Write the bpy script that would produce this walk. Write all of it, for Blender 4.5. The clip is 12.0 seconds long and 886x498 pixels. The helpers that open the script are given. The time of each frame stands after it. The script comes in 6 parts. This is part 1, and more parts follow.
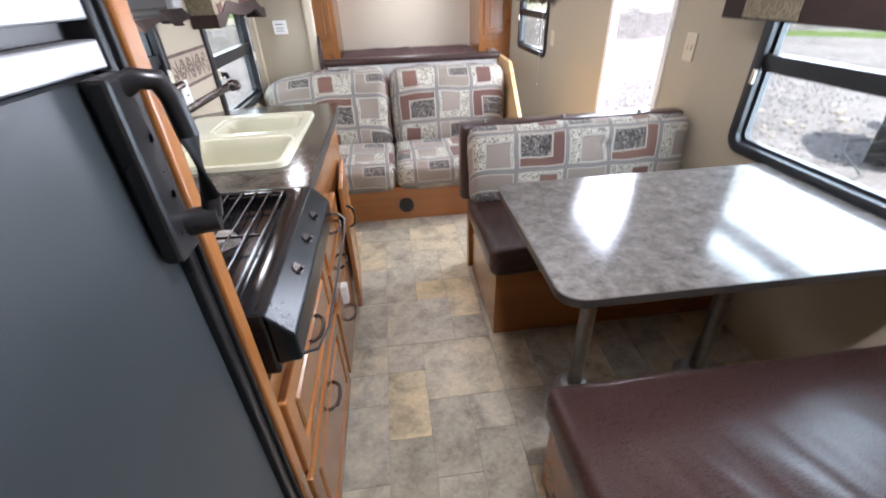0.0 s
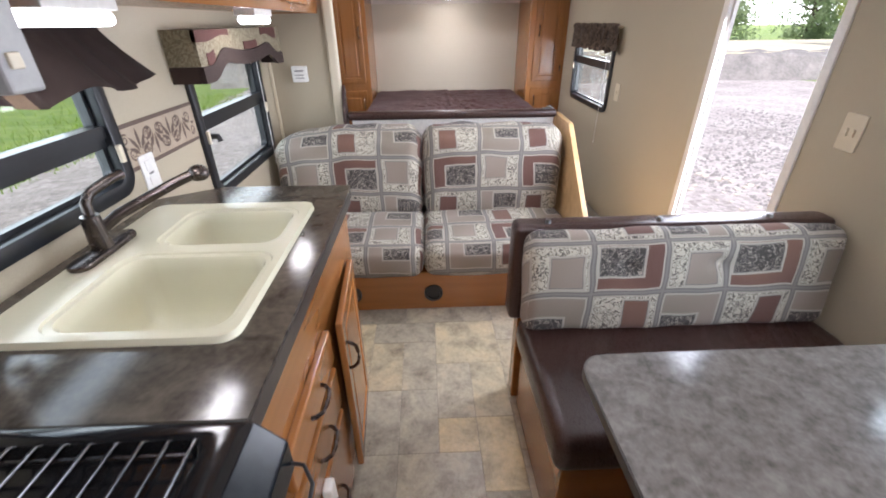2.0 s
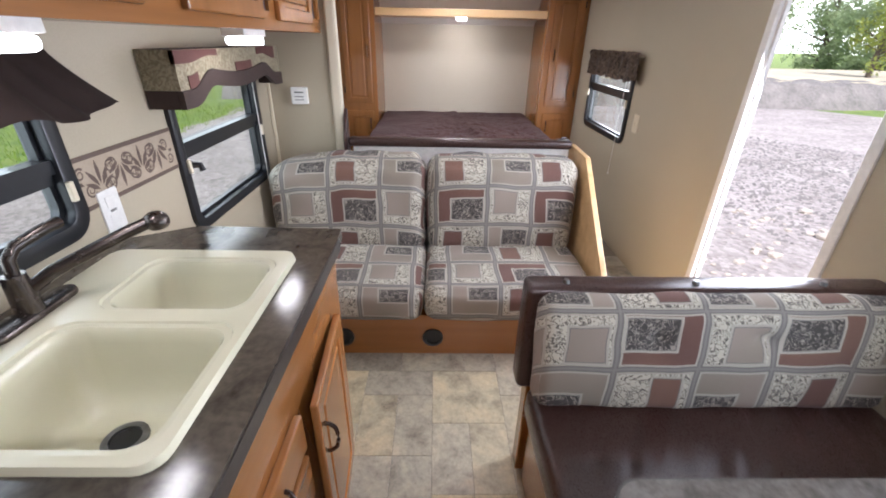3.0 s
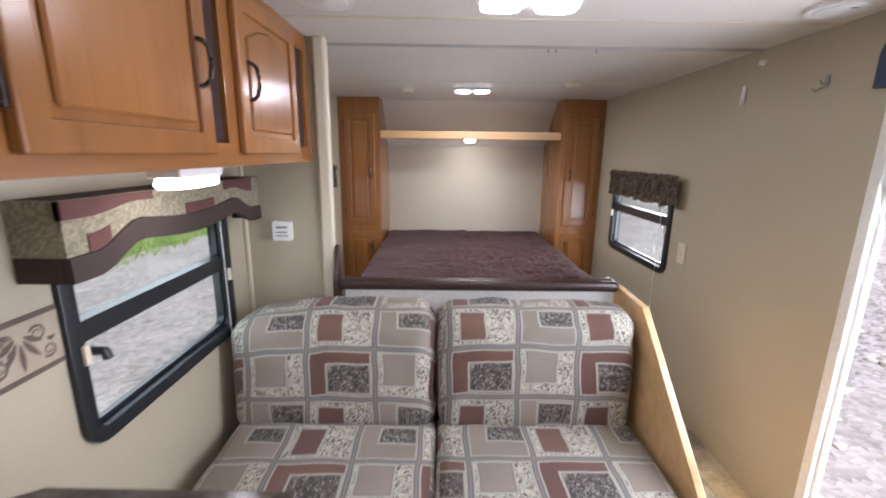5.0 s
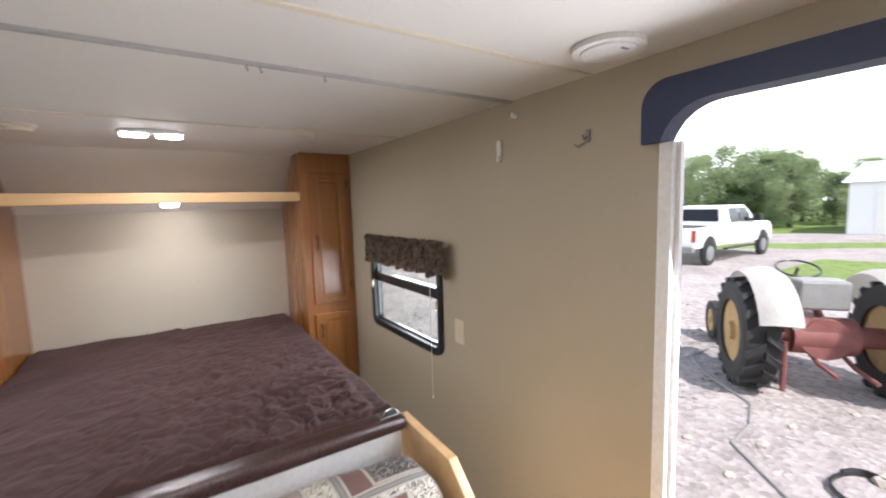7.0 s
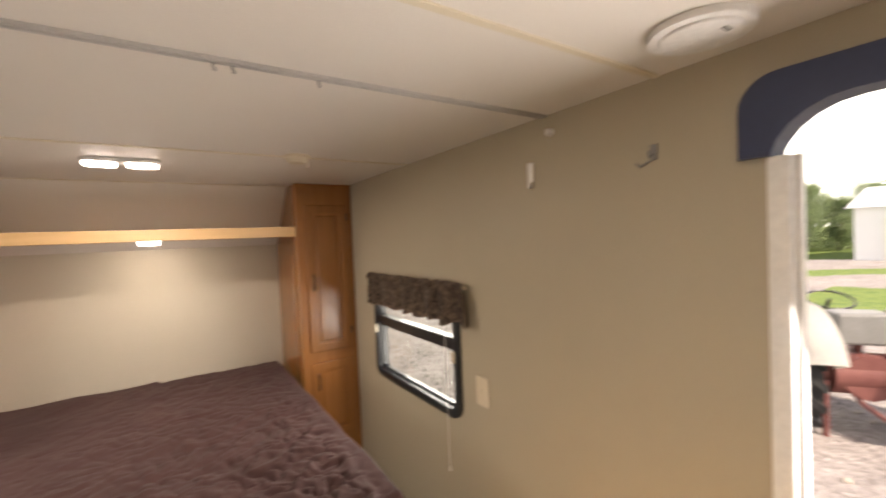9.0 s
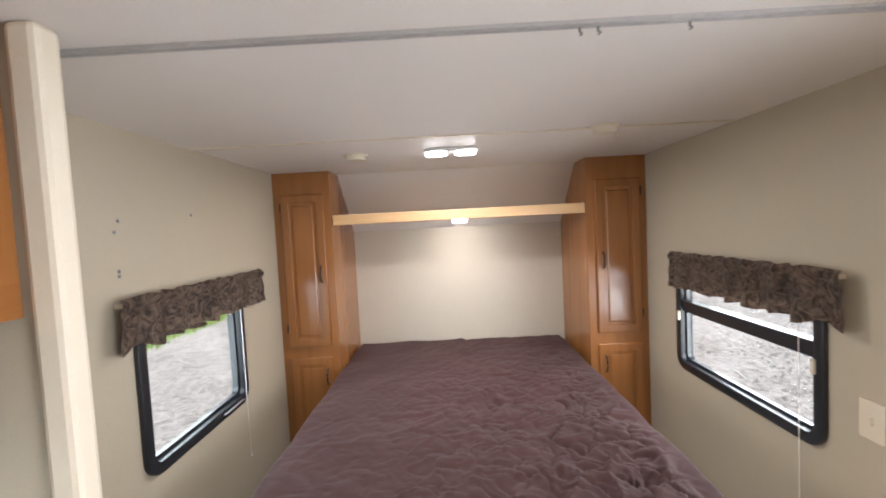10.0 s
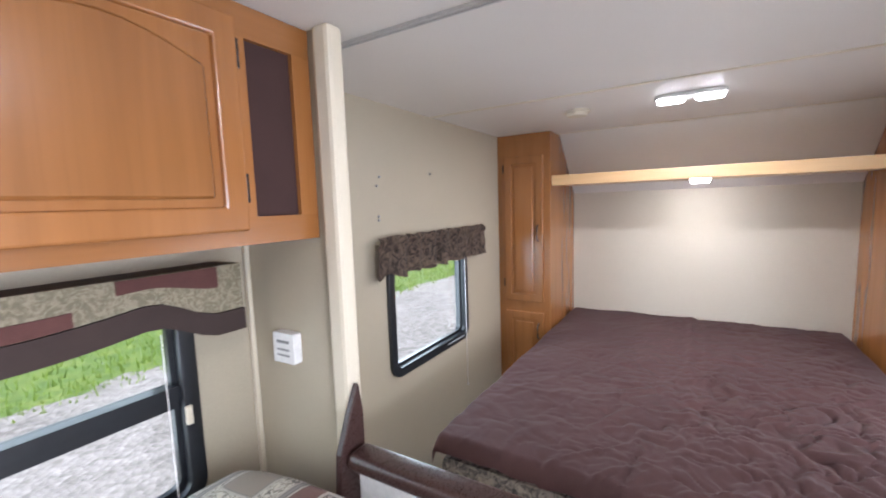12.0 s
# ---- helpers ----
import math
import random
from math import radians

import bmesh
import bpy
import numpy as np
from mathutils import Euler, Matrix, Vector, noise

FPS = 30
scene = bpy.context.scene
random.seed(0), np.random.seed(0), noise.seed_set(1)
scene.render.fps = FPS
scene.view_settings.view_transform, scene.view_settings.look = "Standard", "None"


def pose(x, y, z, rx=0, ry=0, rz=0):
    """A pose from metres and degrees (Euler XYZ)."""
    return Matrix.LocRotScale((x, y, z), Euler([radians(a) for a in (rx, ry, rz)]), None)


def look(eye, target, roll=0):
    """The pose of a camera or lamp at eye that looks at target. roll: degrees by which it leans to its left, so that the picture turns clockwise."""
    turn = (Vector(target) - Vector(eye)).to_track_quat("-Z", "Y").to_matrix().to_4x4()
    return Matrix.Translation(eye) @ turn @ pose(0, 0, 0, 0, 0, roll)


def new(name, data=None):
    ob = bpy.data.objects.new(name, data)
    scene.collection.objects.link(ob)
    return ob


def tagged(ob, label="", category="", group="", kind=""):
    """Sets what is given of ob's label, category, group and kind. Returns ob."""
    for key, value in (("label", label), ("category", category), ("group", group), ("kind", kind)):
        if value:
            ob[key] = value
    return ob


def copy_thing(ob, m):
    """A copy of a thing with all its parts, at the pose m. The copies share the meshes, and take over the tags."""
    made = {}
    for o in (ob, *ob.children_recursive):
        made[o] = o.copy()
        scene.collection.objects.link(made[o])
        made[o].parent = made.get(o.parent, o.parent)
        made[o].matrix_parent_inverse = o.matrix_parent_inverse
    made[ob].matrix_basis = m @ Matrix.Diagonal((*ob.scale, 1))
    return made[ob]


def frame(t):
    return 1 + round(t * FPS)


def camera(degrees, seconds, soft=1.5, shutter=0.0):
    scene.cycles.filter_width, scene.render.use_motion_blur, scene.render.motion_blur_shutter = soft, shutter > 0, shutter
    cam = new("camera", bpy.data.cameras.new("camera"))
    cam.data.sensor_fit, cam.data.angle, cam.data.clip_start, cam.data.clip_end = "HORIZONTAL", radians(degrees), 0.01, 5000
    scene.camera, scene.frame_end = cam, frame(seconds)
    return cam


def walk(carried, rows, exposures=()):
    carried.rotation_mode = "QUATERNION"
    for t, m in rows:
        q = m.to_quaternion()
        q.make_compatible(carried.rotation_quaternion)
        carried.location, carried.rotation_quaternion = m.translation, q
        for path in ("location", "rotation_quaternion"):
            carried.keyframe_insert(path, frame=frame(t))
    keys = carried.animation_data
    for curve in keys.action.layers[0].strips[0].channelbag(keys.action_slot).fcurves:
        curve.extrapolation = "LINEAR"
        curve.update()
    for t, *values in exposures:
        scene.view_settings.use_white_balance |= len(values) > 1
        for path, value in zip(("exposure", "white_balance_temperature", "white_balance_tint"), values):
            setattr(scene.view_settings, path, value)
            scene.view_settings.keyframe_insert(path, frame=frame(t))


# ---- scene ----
cam = camera(93.5, 12.0, 1.8, 0.35)
PATH = [
    (0, (0.004, 0.082, 1.344), (0.181, 1.763, 0.273), -2.1),
    (0.5, (-0.022, 0.259, 1.358), (0.08, 1.839, 0.137), -10.0),
    (1, (-0.01, 0.444, 1.379), (-0.019, 2.108, 0.27), -9.1),
    (1.5, (0.027, 0.631, 1.383), (0.037, 2.351, 0.362), -2.8),
    (2, (0.023, 0.748, 1.394), (0.085, 2.502, 0.436), -0.6),
    (2.5, (0.008, 0.891, 1.409), (0.11, 2.659, 0.481), -0.5),
    (2.7, (0.018, 0.924, 1.42), (0.112, 2.696, 0.497), 0.5),
    (4.3, (0.068, 1.286, 1.427), (-0.089, 3.175, 0.788), -0.5),
    (4.5, (0.061, 1.354, 1.441), (-0.074, 3.258, 0.844), 0.0),
    (5, (0.002, 1.538, 1.48), (0.018, 3.487, 1.034), 0.7),
    (5.5, (-0.004, 1.703, 1.508), (0.177, 3.673, 1.209), 0.0),
    (6, (0.074, 1.957, 1.521), (0.448, 3.911, 1.312), -1.5),
    (6.5, (0.184, 2.118, 1.509), (0.867, 3.982, 1.264), -1.4),
    (7, (0.261, 2.259, 1.545), (1.349, 3.924, 1.339), -1.6),
    (7.2, (0.244, 2.341, 1.555), (1.436, 3.94, 1.392), -2.9),
    (8.8, (0.394, 2.535, 1.571), (1.652, 4.089, 1.535), -0.6),
    (9, (0.375, 2.555, 1.565), (1.469, 4.228, 1.507), -2.4),
    (9.5, (0.277, 2.616, 1.564), (0.824, 4.537, 1.472), -4.3),
    (10, (0.193, 2.674, 1.561), (0.164, 4.671, 1.456), -2.9),
    (10.5, (0.131, 2.728, 1.578), (0.091, 4.727, 1.512), -1.0),
    (11, (0.158, 2.705, 1.56), (-0.311, 4.649, 1.519), -1.4),
    (11.2, (0.237, 2.686, 1.557), (-0.458, 4.56, 1.489), -1.2),
    (11.5, (0.23, 2.686, 1.53), (-0.617, 4.493, 1.4), -1.2),
    (12, (0.259, 2.647, 1.514), (-0.775, 4.345, 1.299), -1.9),
]
walk(cam, [(t, look(eye, target, roll)) for t, eye, target, roll in PATH], [(0, 0.9, 5850, 17), (1.0, 0.76, 6050, 18), (2.5, 0.47, 6000, 18), (5.0, 0.37, 5950, 18), (6.0, 0.38, 6050, 17), (7.2, 0.42, 6200, 16), (8.6, 0.38, 7600, 19), (9.0, 0.38, 7700, 19), (9.5, 0.68, 6550, 17), (10.2, 0.78, 6150, 16), (11.0, 0.91, 5900, 17), (12.0, 0.80, 5750, 17)])

# ---- world and light ----
SUN_AZ, SUN_EL = radians(184), radians(52)
world = bpy.data.worlds.new("sky")
scene.world = world
world.use_nodes = True
_n = world.node_tree.nodes
_sky = _n.new("ShaderNodeTexSky")
_sky.sky_type, _sky.sun_disc = "NISHITA", False
_sky.sun_elevation, _sky.sun_rotation = SUN_EL, SUN_AZ
world.node_tree.links.new(_sky.outputs[0], _n["Background"].inputs[0])
_sky.dust_density, _sky.air_density = 2.0, 1.0
_n["Background"].inputs[1].default_value = 0.15


def lamp(name, kind, energy, m, colour=(1, 1, 1), size=0.1, size_y=None):
    data = bpy.data.lights.new(name, kind)
    data.energy, data.color = energy, colour
    if kind == "AREA":
        data.size = size
        if size_y:
            data.shape, data.size_y = "RECTANGLE", size_y
    ob = new(name, data)
    ob.matrix_world = m
    return ob


sun_dir = Vector((math.sin(SUN_AZ) * math.cos(SUN_EL), math.cos(SUN_AZ) * math.cos(SUN_EL), math.sin(SUN_EL)))
sun = lamp("sun", "SUN", 5.0, look(sun_dir * 20, (0, 0, 0)), (1.0, 0.95, 0.87))
sun.data.angle = radians(0.6)

# daylight through the openings
lamp("door_daylight", "AREA", 29, look((1.52, 2.57, 0.85), (0, 2.6, 0.5)), (0.92, 0.96, 1.0), 0.6, 1.7)
lamp("dinette_daylight", "AREA", 14, look((1.52, 1.15, 1.0), (0, 1.15, 0.7)), (0.82, 0.92, 1.0), 1.0, 0.5)
lamp("sink_daylight", "AREA", 2.3, look((-0.99, 1.68, 1.14), (0, 1.68, 0.8)), (0.86, 0.95, 1.0), 0.55, 0.4)
lamp("sofa_daylight", "AREA", 1.6, look((-0.99, 2.83, 1.0), (0, 2.83, 0.5)), (0.86, 0.95, 1.0), 0.62, 0.46)
lamp("bed_daylight", "AREA", 5, look((-0.99, 4.4, 1.0), (0, 4.4, 0.8)), (0.86, 0.95, 1.0), 0.55, 0.45)
lamp("bed_daylight", "AREA", 10, look((1.52, 4.45, 0.98), (0, 4.45, 0.9)), (0.97, 0.98, 1.0), 0.65, 0.4)


# ---- materials ----
def material(name, rough=0.5, metal=0.0):
    m = bpy.data.materials.new(name)
    m.use_nodes = True
    b = m.node_tree.nodes["Principled BSDF"]
    b.inputs["Roughness"].default_value, b.inputs["Metallic"].default_value = rough, metal
    return m, m.node_tree.nodes, m.node_tree.links, b


def rgb(c):
    return (*c, 1.0)


def coords(nodes, links, scale=(1, 1, 1), space="Object"):
    tc, mp = nodes.new("ShaderNodeTexCoord"), nodes.new("ShaderNodeMapping")
    mp.inputs["Scale"].default_value = scale
    links.new(tc.outputs[space], mp.inputs[0])
    return mp.outputs[0]


def tex_noise(nodes, links, vec, scale, detail=4, rough=0.55, distortion=0.0):
    n = nodes.new("ShaderNodeTexNoise")
    n.inputs["Scale"].default_value, n.inputs["Detail"].default_value = scale, detail
    n.inputs["Roughness"].default_value, n.inputs["Distortion"].default_value = rough, distortion
    links.new(vec, n.inputs["Vector"])
    return n.outputs[0]


def ramp(nodes, links, fac, stops, constant=False):
    r = nodes.new("ShaderNodeValToRGB")
    if constant:
        r.color_ramp.interpolation = "CONSTANT"
    e = r.color_ramp.elements
    while len(e) < len(stops):
        e.new(0.5)
    for el, (p, c) in zip(e, stops):
        el.position, el.color = p, rgb(c)
    links.new(fac, r.inputs[0])
    return r.outputs[0]


def mix(nodes, links, fac, a, b, how="MIX"):
    n = nodes.new("ShaderNodeMix")
    n.data_type, n.blend_type = "RGBA", how
    for sock, v in ((n.inputs[0], fac), (n.inputs[6], a), (n.inputs[7], b)):
        if isinstance(v, (int, float)):
            sock.default_value = v
        elif isinstance(v, tuple):
            sock.default_value = rgb(v)
        else:
            links.new(v, sock)
    return n.outputs[2]


def calc(nodes, links, op, a, b=0.0, c=0.0):
    n = nodes.new("ShaderNodeMath")
    n.operation = op
    for sock, v in zip(n.inputs, (a, b, c)):
        if isinstance(v, (int, float)):
            sock.default_value = v
        else:
            links.new(v, sock)
    return n.outputs[0]


def bump(nodes, links, bsdf, height, strength=0.2, distance=0.002):
    n = nodes.new("ShaderNodeBump")
    n.inputs["Strength"].default_value, n.inputs["Distance"].default_value = strength, distance
    links.new(height, n.inputs["Height"])
    links.new(n.outputs[0], bsdf.inputs["Normal"])


def mottled(name, c1, c2, scale=6.0, rough=0.5, metal=0.0, fine=60.0, relief=0.1, distortion=0.3, spread=0.25, distance=0.002):
    """Two near colours in broad stains, with a fine grain on top."""
    m, n, l, b = material(name, rough, metal)
    v = coords(n, l)
    broad = ramp(n, l, tex_noise(n, l, v, scale, 5, 0.6, distortion), [(0.5 - spread, c1), (0.5 + spread, c2)])
    grain = tex_noise(n, l, v, fine, 3)
    col = mix(n, l, 0.22, broad, ramp(n, l, grain, [(0.3, tuple(x * 0.7 for x in c1)), (0.7, tuple(min(1, x * 1.2) for x in c2))]))
    l.new(col, b.inputs["Base Color"])
    r = calc(n, l, "MULTIPLY_ADD", grain, 0.15, rough - 0.07)
    l.new(r, b.inputs["Roughness"])
    if relief:
        bump(n, l, b, grain, relief, distance)
    return m


def wood_mat(name, axis, c1=(0.248, 0.098, 0.027), c2=(0.305, 0.124, 0.034), rough=0.26):
    m, n, l, b = material(name, rough)
    sc = [15.0, 15.0, 15.0]
    sc[axis] = 1.2
    v = coords(n, l, tuple(sc))
    g = tex_noise(n, l, v, 1.0, 3, 0.5, 0.2)
    info = n.new("ShaderNodeObjectInfo")
    col = ramp(n, l, g, [(0.25, c1), (0.55, c2), (0.8, tuple(x * 1.12 for x in c2))])
    fine = [140.0, 140.0, 140.0]
    fine[axis] = 5.0
    f = tex_noise(n, l, coords(n, l, tuple(fine)), 1.0, 3)
    col = mix(n, l, ramp(n, l, f, [(0.5, (0, 0, 0)), (0.75, (0.1, 0.1, 0.1))]), col, tuple(x * 0.6 for x in c1))
    shade = calc(n, l, "MULTIPLY_ADD", info.outputs["Random"], 0.22, 0.89)
    col = mix(n, l, 1.0, col, shade, "MULTIPLY")
    l.new(col, b.inputs["Base Color"])
    l.new(calc(n, l, "MULTIPLY_ADD", g, 0.06, rough - 0.03), b.inputs["Roughness"])
    b.inputs["Coat Weight"].default_value = 0.35
    b.inputs["Coat Roughness"].default_value = 0.16
    bump(n, l, b, f, 0.03, 0.0006)
    return m


def glass_mat(name, tint=(0.84, 0.87, 0.85)):
    m, n, l, b = material(name, 0.0)
    out = n["Material Output"]
    tr, gl, mx, fr = n.new("ShaderNodeBsdfTransparent"), n.new("ShaderNodeBsdfGlossy"), n.new("ShaderNodeMixShader"), n.new("ShaderNodeLayerWeight")
    tr.inputs[0].default_value, gl.inputs["Roughness"].default_value = rgb(tint), 0.02
    l.new(calc(n, l, "MULTIPLY_ADD", calc(n, l, "POWER", fr.outputs["Facing"], 4.0), 0.4, 0.03), mx.inputs[0])
    l.new(tr.outputs[0], mx.inputs[1])
    l.new(gl.outputs[0], mx.inputs[2])
    l.new(mx.outputs[0], out.inputs[0])
    return m


def glow_mat(name, colour, strength):
    m, n, l, b = material(name, 0.4)
    b.inputs["Base Color"].default_value = (0.9, 0.9, 0.9, 1)
    b.inputs["Emission Color"].default_value, b.inputs["Emission Strength"].default_value = rgb(colour), strength
    return m


def patchwork(name):
    """Woven upholstery: framed patches in a repeat of two by two, leafy cream, sand, rust and a dark leafy figure."""
    m, n, l, b = material(name, 0.9)
    uv = coords(n, l, (1, 1, 1), "UV")
    wob = n.new("ShaderNodeTexNoise")
    wob.inputs["Scale"].default_value, wob.inputs["Detail"].default_value = 6.0, 1.0
    l.new(uv, wob.inputs["Vector"])
    bend = n.new("ShaderNodeVectorMath")
    bend.operation = "MULTIPLY_ADD"
    l.new(wob.outputs[1], bend.inputs[0])
    bend.inputs[1].default_value = (0.022, 0.022, 0.0)
    l.new(uv, bend.inputs[2])
    sep = n.new("ShaderNodeSeparateXYZ")
    l.new(bend.outputs[0], sep.inputs[0])
    wide, narrow, tall = 0.27, 0.235, 0.205
    pu, pv = wide + narrow, 2 * tall

    def wrapped(sock, period):
        return calc(n, l, "MULTIPLY", calc(n, l, "FRACT", calc(n, l, "DIVIDE", calc(n, l, "ADD", sock, 20 * period - 0.011), period)), period)

    u, v = wrapped(sep.outputs[0], pu), wrapped(sep.outputs[1], pv)
    second = calc(n, l, "GREATER_THAN", u, wide)
    lower = calc(n, l, "GREATER_THAN", v, tall)
    cu = calc(n, l, "SUBTRACT", u, calc(n, l, "MULTIPLY", second, wide))
    cw = calc(n, l, "MULTIPLY_ADD", second, narrow - wide, wide)
    cv = calc(n, l, "SUBTRACT", v, calc(n, l, "MULTIPLY", lower, tall))

    def pick(a0, a1, b0, b1):
        """One of four numbers: columns 0 and 1 of the upper row, then of the lower row."""
        top = calc(n, l, "MULTIPLY_ADD", second, a1 - a0, a0)
        low = calc(n, l, "MULTIPLY_ADD", second, b1 - b0, b0)
        return calc(n, l, "ADD", top, calc(n, l, "MULTIPLY", lower, calc(n, l, "SUBTRACT", low, top)))

    def inside(x0, x1, y0, y1):
        """Distance past the edge of the inner patch, in metres."""
        dx = calc(n, l, "MAXIMUM", calc(n, l, "SUBTRACT", x0, cu), calc(n, l, "SUBTRACT", cu, x1))
        dy = calc(n, l, "MAXIMUM", calc(n, l, "SUBTRACT", y0, cv), calc(n, l, "SUBTRACT", cv, y1))
        return calc(n, l, "MAXIMUM", dx, dy)

    cream, rust, dark = (0.55, 0.515, 0.42), (0.115, 0.043, 0.031), (0.026, 0.022, 0.021)
    line, pale = (0.15, 0.142, 0.132), (0.42, 0.385, 0.325)
    vine = calc(n, l, "ABSOLUTE", calc(n, l, "SUBTRACT", tex_noise(n, l, uv, 52.0, 1.0, 0.5, 1.2), 0.5))
    leafy = ramp(n, l, vine, [(0.0, (0.085, 0.075, 0.065)), (0.035, (0.24, 0.21, 0.17)), (0.05, cream)], True)
    vine2 = calc(n, l, "ABSOLUTE", calc(n, l, "SUBTRACT", tex_noise(n, l, uv, 40.0, 1.0, 0.5, 1.6), 0.48))
    leafy_dark = ramp(n, l, vine2, [(0.0, (0.33, 0.295, 0.25)), (0.022, (0.13, 0.115, 0.105)), (0.05, dark)], True)
    tone = tex_noise(n, l, uv, 2.3, 1.0)
    sandy = ramp(n, l, tone, [(0.38, (0.225, 0.195, 0.15)), (0.62, (0.31, 0.25, 0.208))])
    rusty = ramp(n, l, tone, [(0.40, (0.165, 0.075, 0.048)), (0.55, rust)])
    is_a0 = pick(1, 0, 0, 0)
    is_b0 = pick(0, 0, 1, 0)
    is_a1 = pick(0, 1, 0, 0)
    outer = mix(n, l, is_a1, leafy, sandy)
    outer = mix(n, l, is_b0, outer, rusty)
    inner = mix(n, l, is_a0, leafy_dark, rusty)
    inner = mix(n, l, pick(0, 0, 0, 1), inner, sandy)
    d = inside(pick(0.045, 0.09, 0.085, 0.035), pick(0.135, 0.215, 0.245, 0.15), pick(0.035, 0.10, 0.03, 0.06), pick(0.165, 0.175, 0.135, 0.18))
    e = calc(n, l, "MINIMUM", calc(n, l, "MINIMUM", cu, calc(n, l, "SUBTRACT", cw, cu)), calc(n, l, "MINIMUM", cv, calc(n, l, "SUBTRACT", tall, cv)))
    col = mix(n, l, calc(n, l, "LESS_THAN", d, 0.011), outer, pale)
    col = mix(n, l, calc(n, l, "LESS_THAN", d, 0.003), col, line)
    col = mix(n, l, calc(n, l, "LESS_THAN", d, 0.0), col, inner)
    col = mix(n, l, calc(n, l, "LESS_THAN", e, 0.017), col, pale)
    col = mix(n, l, calc(n, l, "LESS_THAN", e, 0.010), col, line)
    col = mix(n, l, calc(n, l, "LESS_THAN", e, 0.004), col, (0.22, 0.21, 0.195))
    weave = tex_noise(n, l, uv, 420.0, 2)
    col = mix(n, l, 0.12, col, ramp(n, l, weave, [(0.3, (0.10, 0.09, 0.08)), (0.7, (0.5, 0.46, 0.4))]))
    l.new(col, b.inputs["Base Color"])
    b.inputs["Sheen Weight"].default_value = 0.08
    bump(n, l, b, weave, 0.35, 0.001)
    return m


WOOD_Z = wood_mat("maple_upright", 2)
WOOD_Y = wood_mat("maple_along", 1)
WOOD_X = wood_mat("maple_across", 0)
PINE = wood_mat("pale_maple", 0, (0.55, 0.33, 0.14), (0.68, 0.45, 0.22), 0.4)
WALL = mottled("beige_wallboard", (0.40, 0.348, 0.252), (0.44, 0.385, 0.282), 2.2, 0.5, fine=420.0, relief=0.05, spread=0.35)
CEIL = mottled("ceiling_board", (0.66, 0.62, 0.56), (0.71, 0.67, 0.61), 1.5, 0.46, fine=300.0, relief=0.04)
CREAM = mottled("cream_trim", (0.63, 0.56, 0.42), (0.68, 0.61, 0.47), 3, 0.45, fine=700.0, relief=0.02)
WHITE = mottled("white_plastic", (0.74, 0.73, 0.70), (0.80, 0.79, 0.76), 6, 0.35, relief=0.02)
WHITEWALL = mottled("white_painted_board", (0.72, 0.70, 0.66), (0.78, 0.76, 0.72), 4, 0.5)
BLACKFRAME = mottled("black_window_frame", (0.008, 0.009, 0.011), (0.014, 0.016, 0.019), 9, 0.32, relief=0.04)
# The header's blue is lens flare put into its base colour.
HEADER = mottled("flare_tinted_door_header", (0.020, 0.031, 0.080), (0.028, 0.042, 0.10), 9, 0.45)
GLASS = glass_mat("tinted_window_glass")
COUNTER = mottled("dark_stone_laminate", (0.032, 0.027, 0.021), (0.125, 0.108, 0.086), 12, 0.14, fine=70.0, relief=0.01, spread=0.2, distortion=1.0)
TABLE = mottled("grey_stone_laminate", (0.052, 0.046, 0.041), (0.195, 0.180, 0.165), 22, 0.13, fine=80.0, relief=0.0, spread=0.27, distortion=0.4)
EDGE = mottled("dark_edge_banding", (0.035, 0.03, 0.026), (0.05, 0.043, 0.037), 20, 0.35)
VINYL = mottled("brown_vinyl", (0.038, 0.019, 0.016), (0.053, 0.027, 0.0225), 8, 0.28, fine=350.0, relief=0.18)
SPREAD = mottled("plum_brown_bedspread", (0.105, 0.047, 0.043), (0.142, 0.066, 0.060), 4, 0.76, fine=220.0, relief=0.2, distortion=0.8)
SPREAD.node_tree.nodes["Principled BSDF"].inputs["Sheen Weight"].default_value = 0.12
FRIDGE = mottled("charcoal_fridge_panel", (0.026, 0.032, 0.035), (0.032, 0.039, 0.043), 3, 0.33, fine=500.0, relief=0.08)
BLACK = mottled("black_plastic", (0.010, 0.010, 0.011), (0.016, 0.016, 0.017), 12, 0.3, relief=0.03)
SILVER = mottled("brushed_silver", (0.36, 0.37, 0.38), (0.44, 0.45, 0.46), 12, 0.42, 0.9, relief=0.03)
ENAMEL = mottled("black_enamel", (0.008, 0.008, 0.009), (0.012, 0.012, 0.013), 9, 0.12, relief=0.0)
CHROME = mottled("grate_steel", (0.20, 0.20, 0.20), (0.30, 0.30, 0.30), 30, 0.3, 1.0, relief=0.0)
SLATE = mottled("satin_slate_enamel", (0.008, 0.010, 0.012), (0.012, 0.015, 0.018), 9, 0.22, relief=0.02)
SLATE.node_tree.nodes["Principled BSDF"].inputs["Specular IOR Level"].default_value = 0.25
GRATE = mottled("dark_grate_wire", (0.09, 0.09, 0.095), (0.15, 0.15, 0.155), 30, 0.24, 1.0, relief=0.0)
BURNER = mottled("scorched_aluminium", (0.20, 0.15, 0.11), (0.42, 0.40, 0.38), 22, 0.38, 0.8, relief=0.05, spread=0.15)
BRONZE = mottled("dark_bronze", (0.07, 0.055, 0.05), (0.12, 0.10, 0.09), 18, 0.25, 0.85, relief=0.02)
SINKMAT = mottled("cream_acrylic", (0.62, 0.60, 0.44), (0.67, 0.65, 0.49), 3, 0.18, fine=2.0, relief=0.0)
FABRIC = patchwork("patchwork_upholstery")
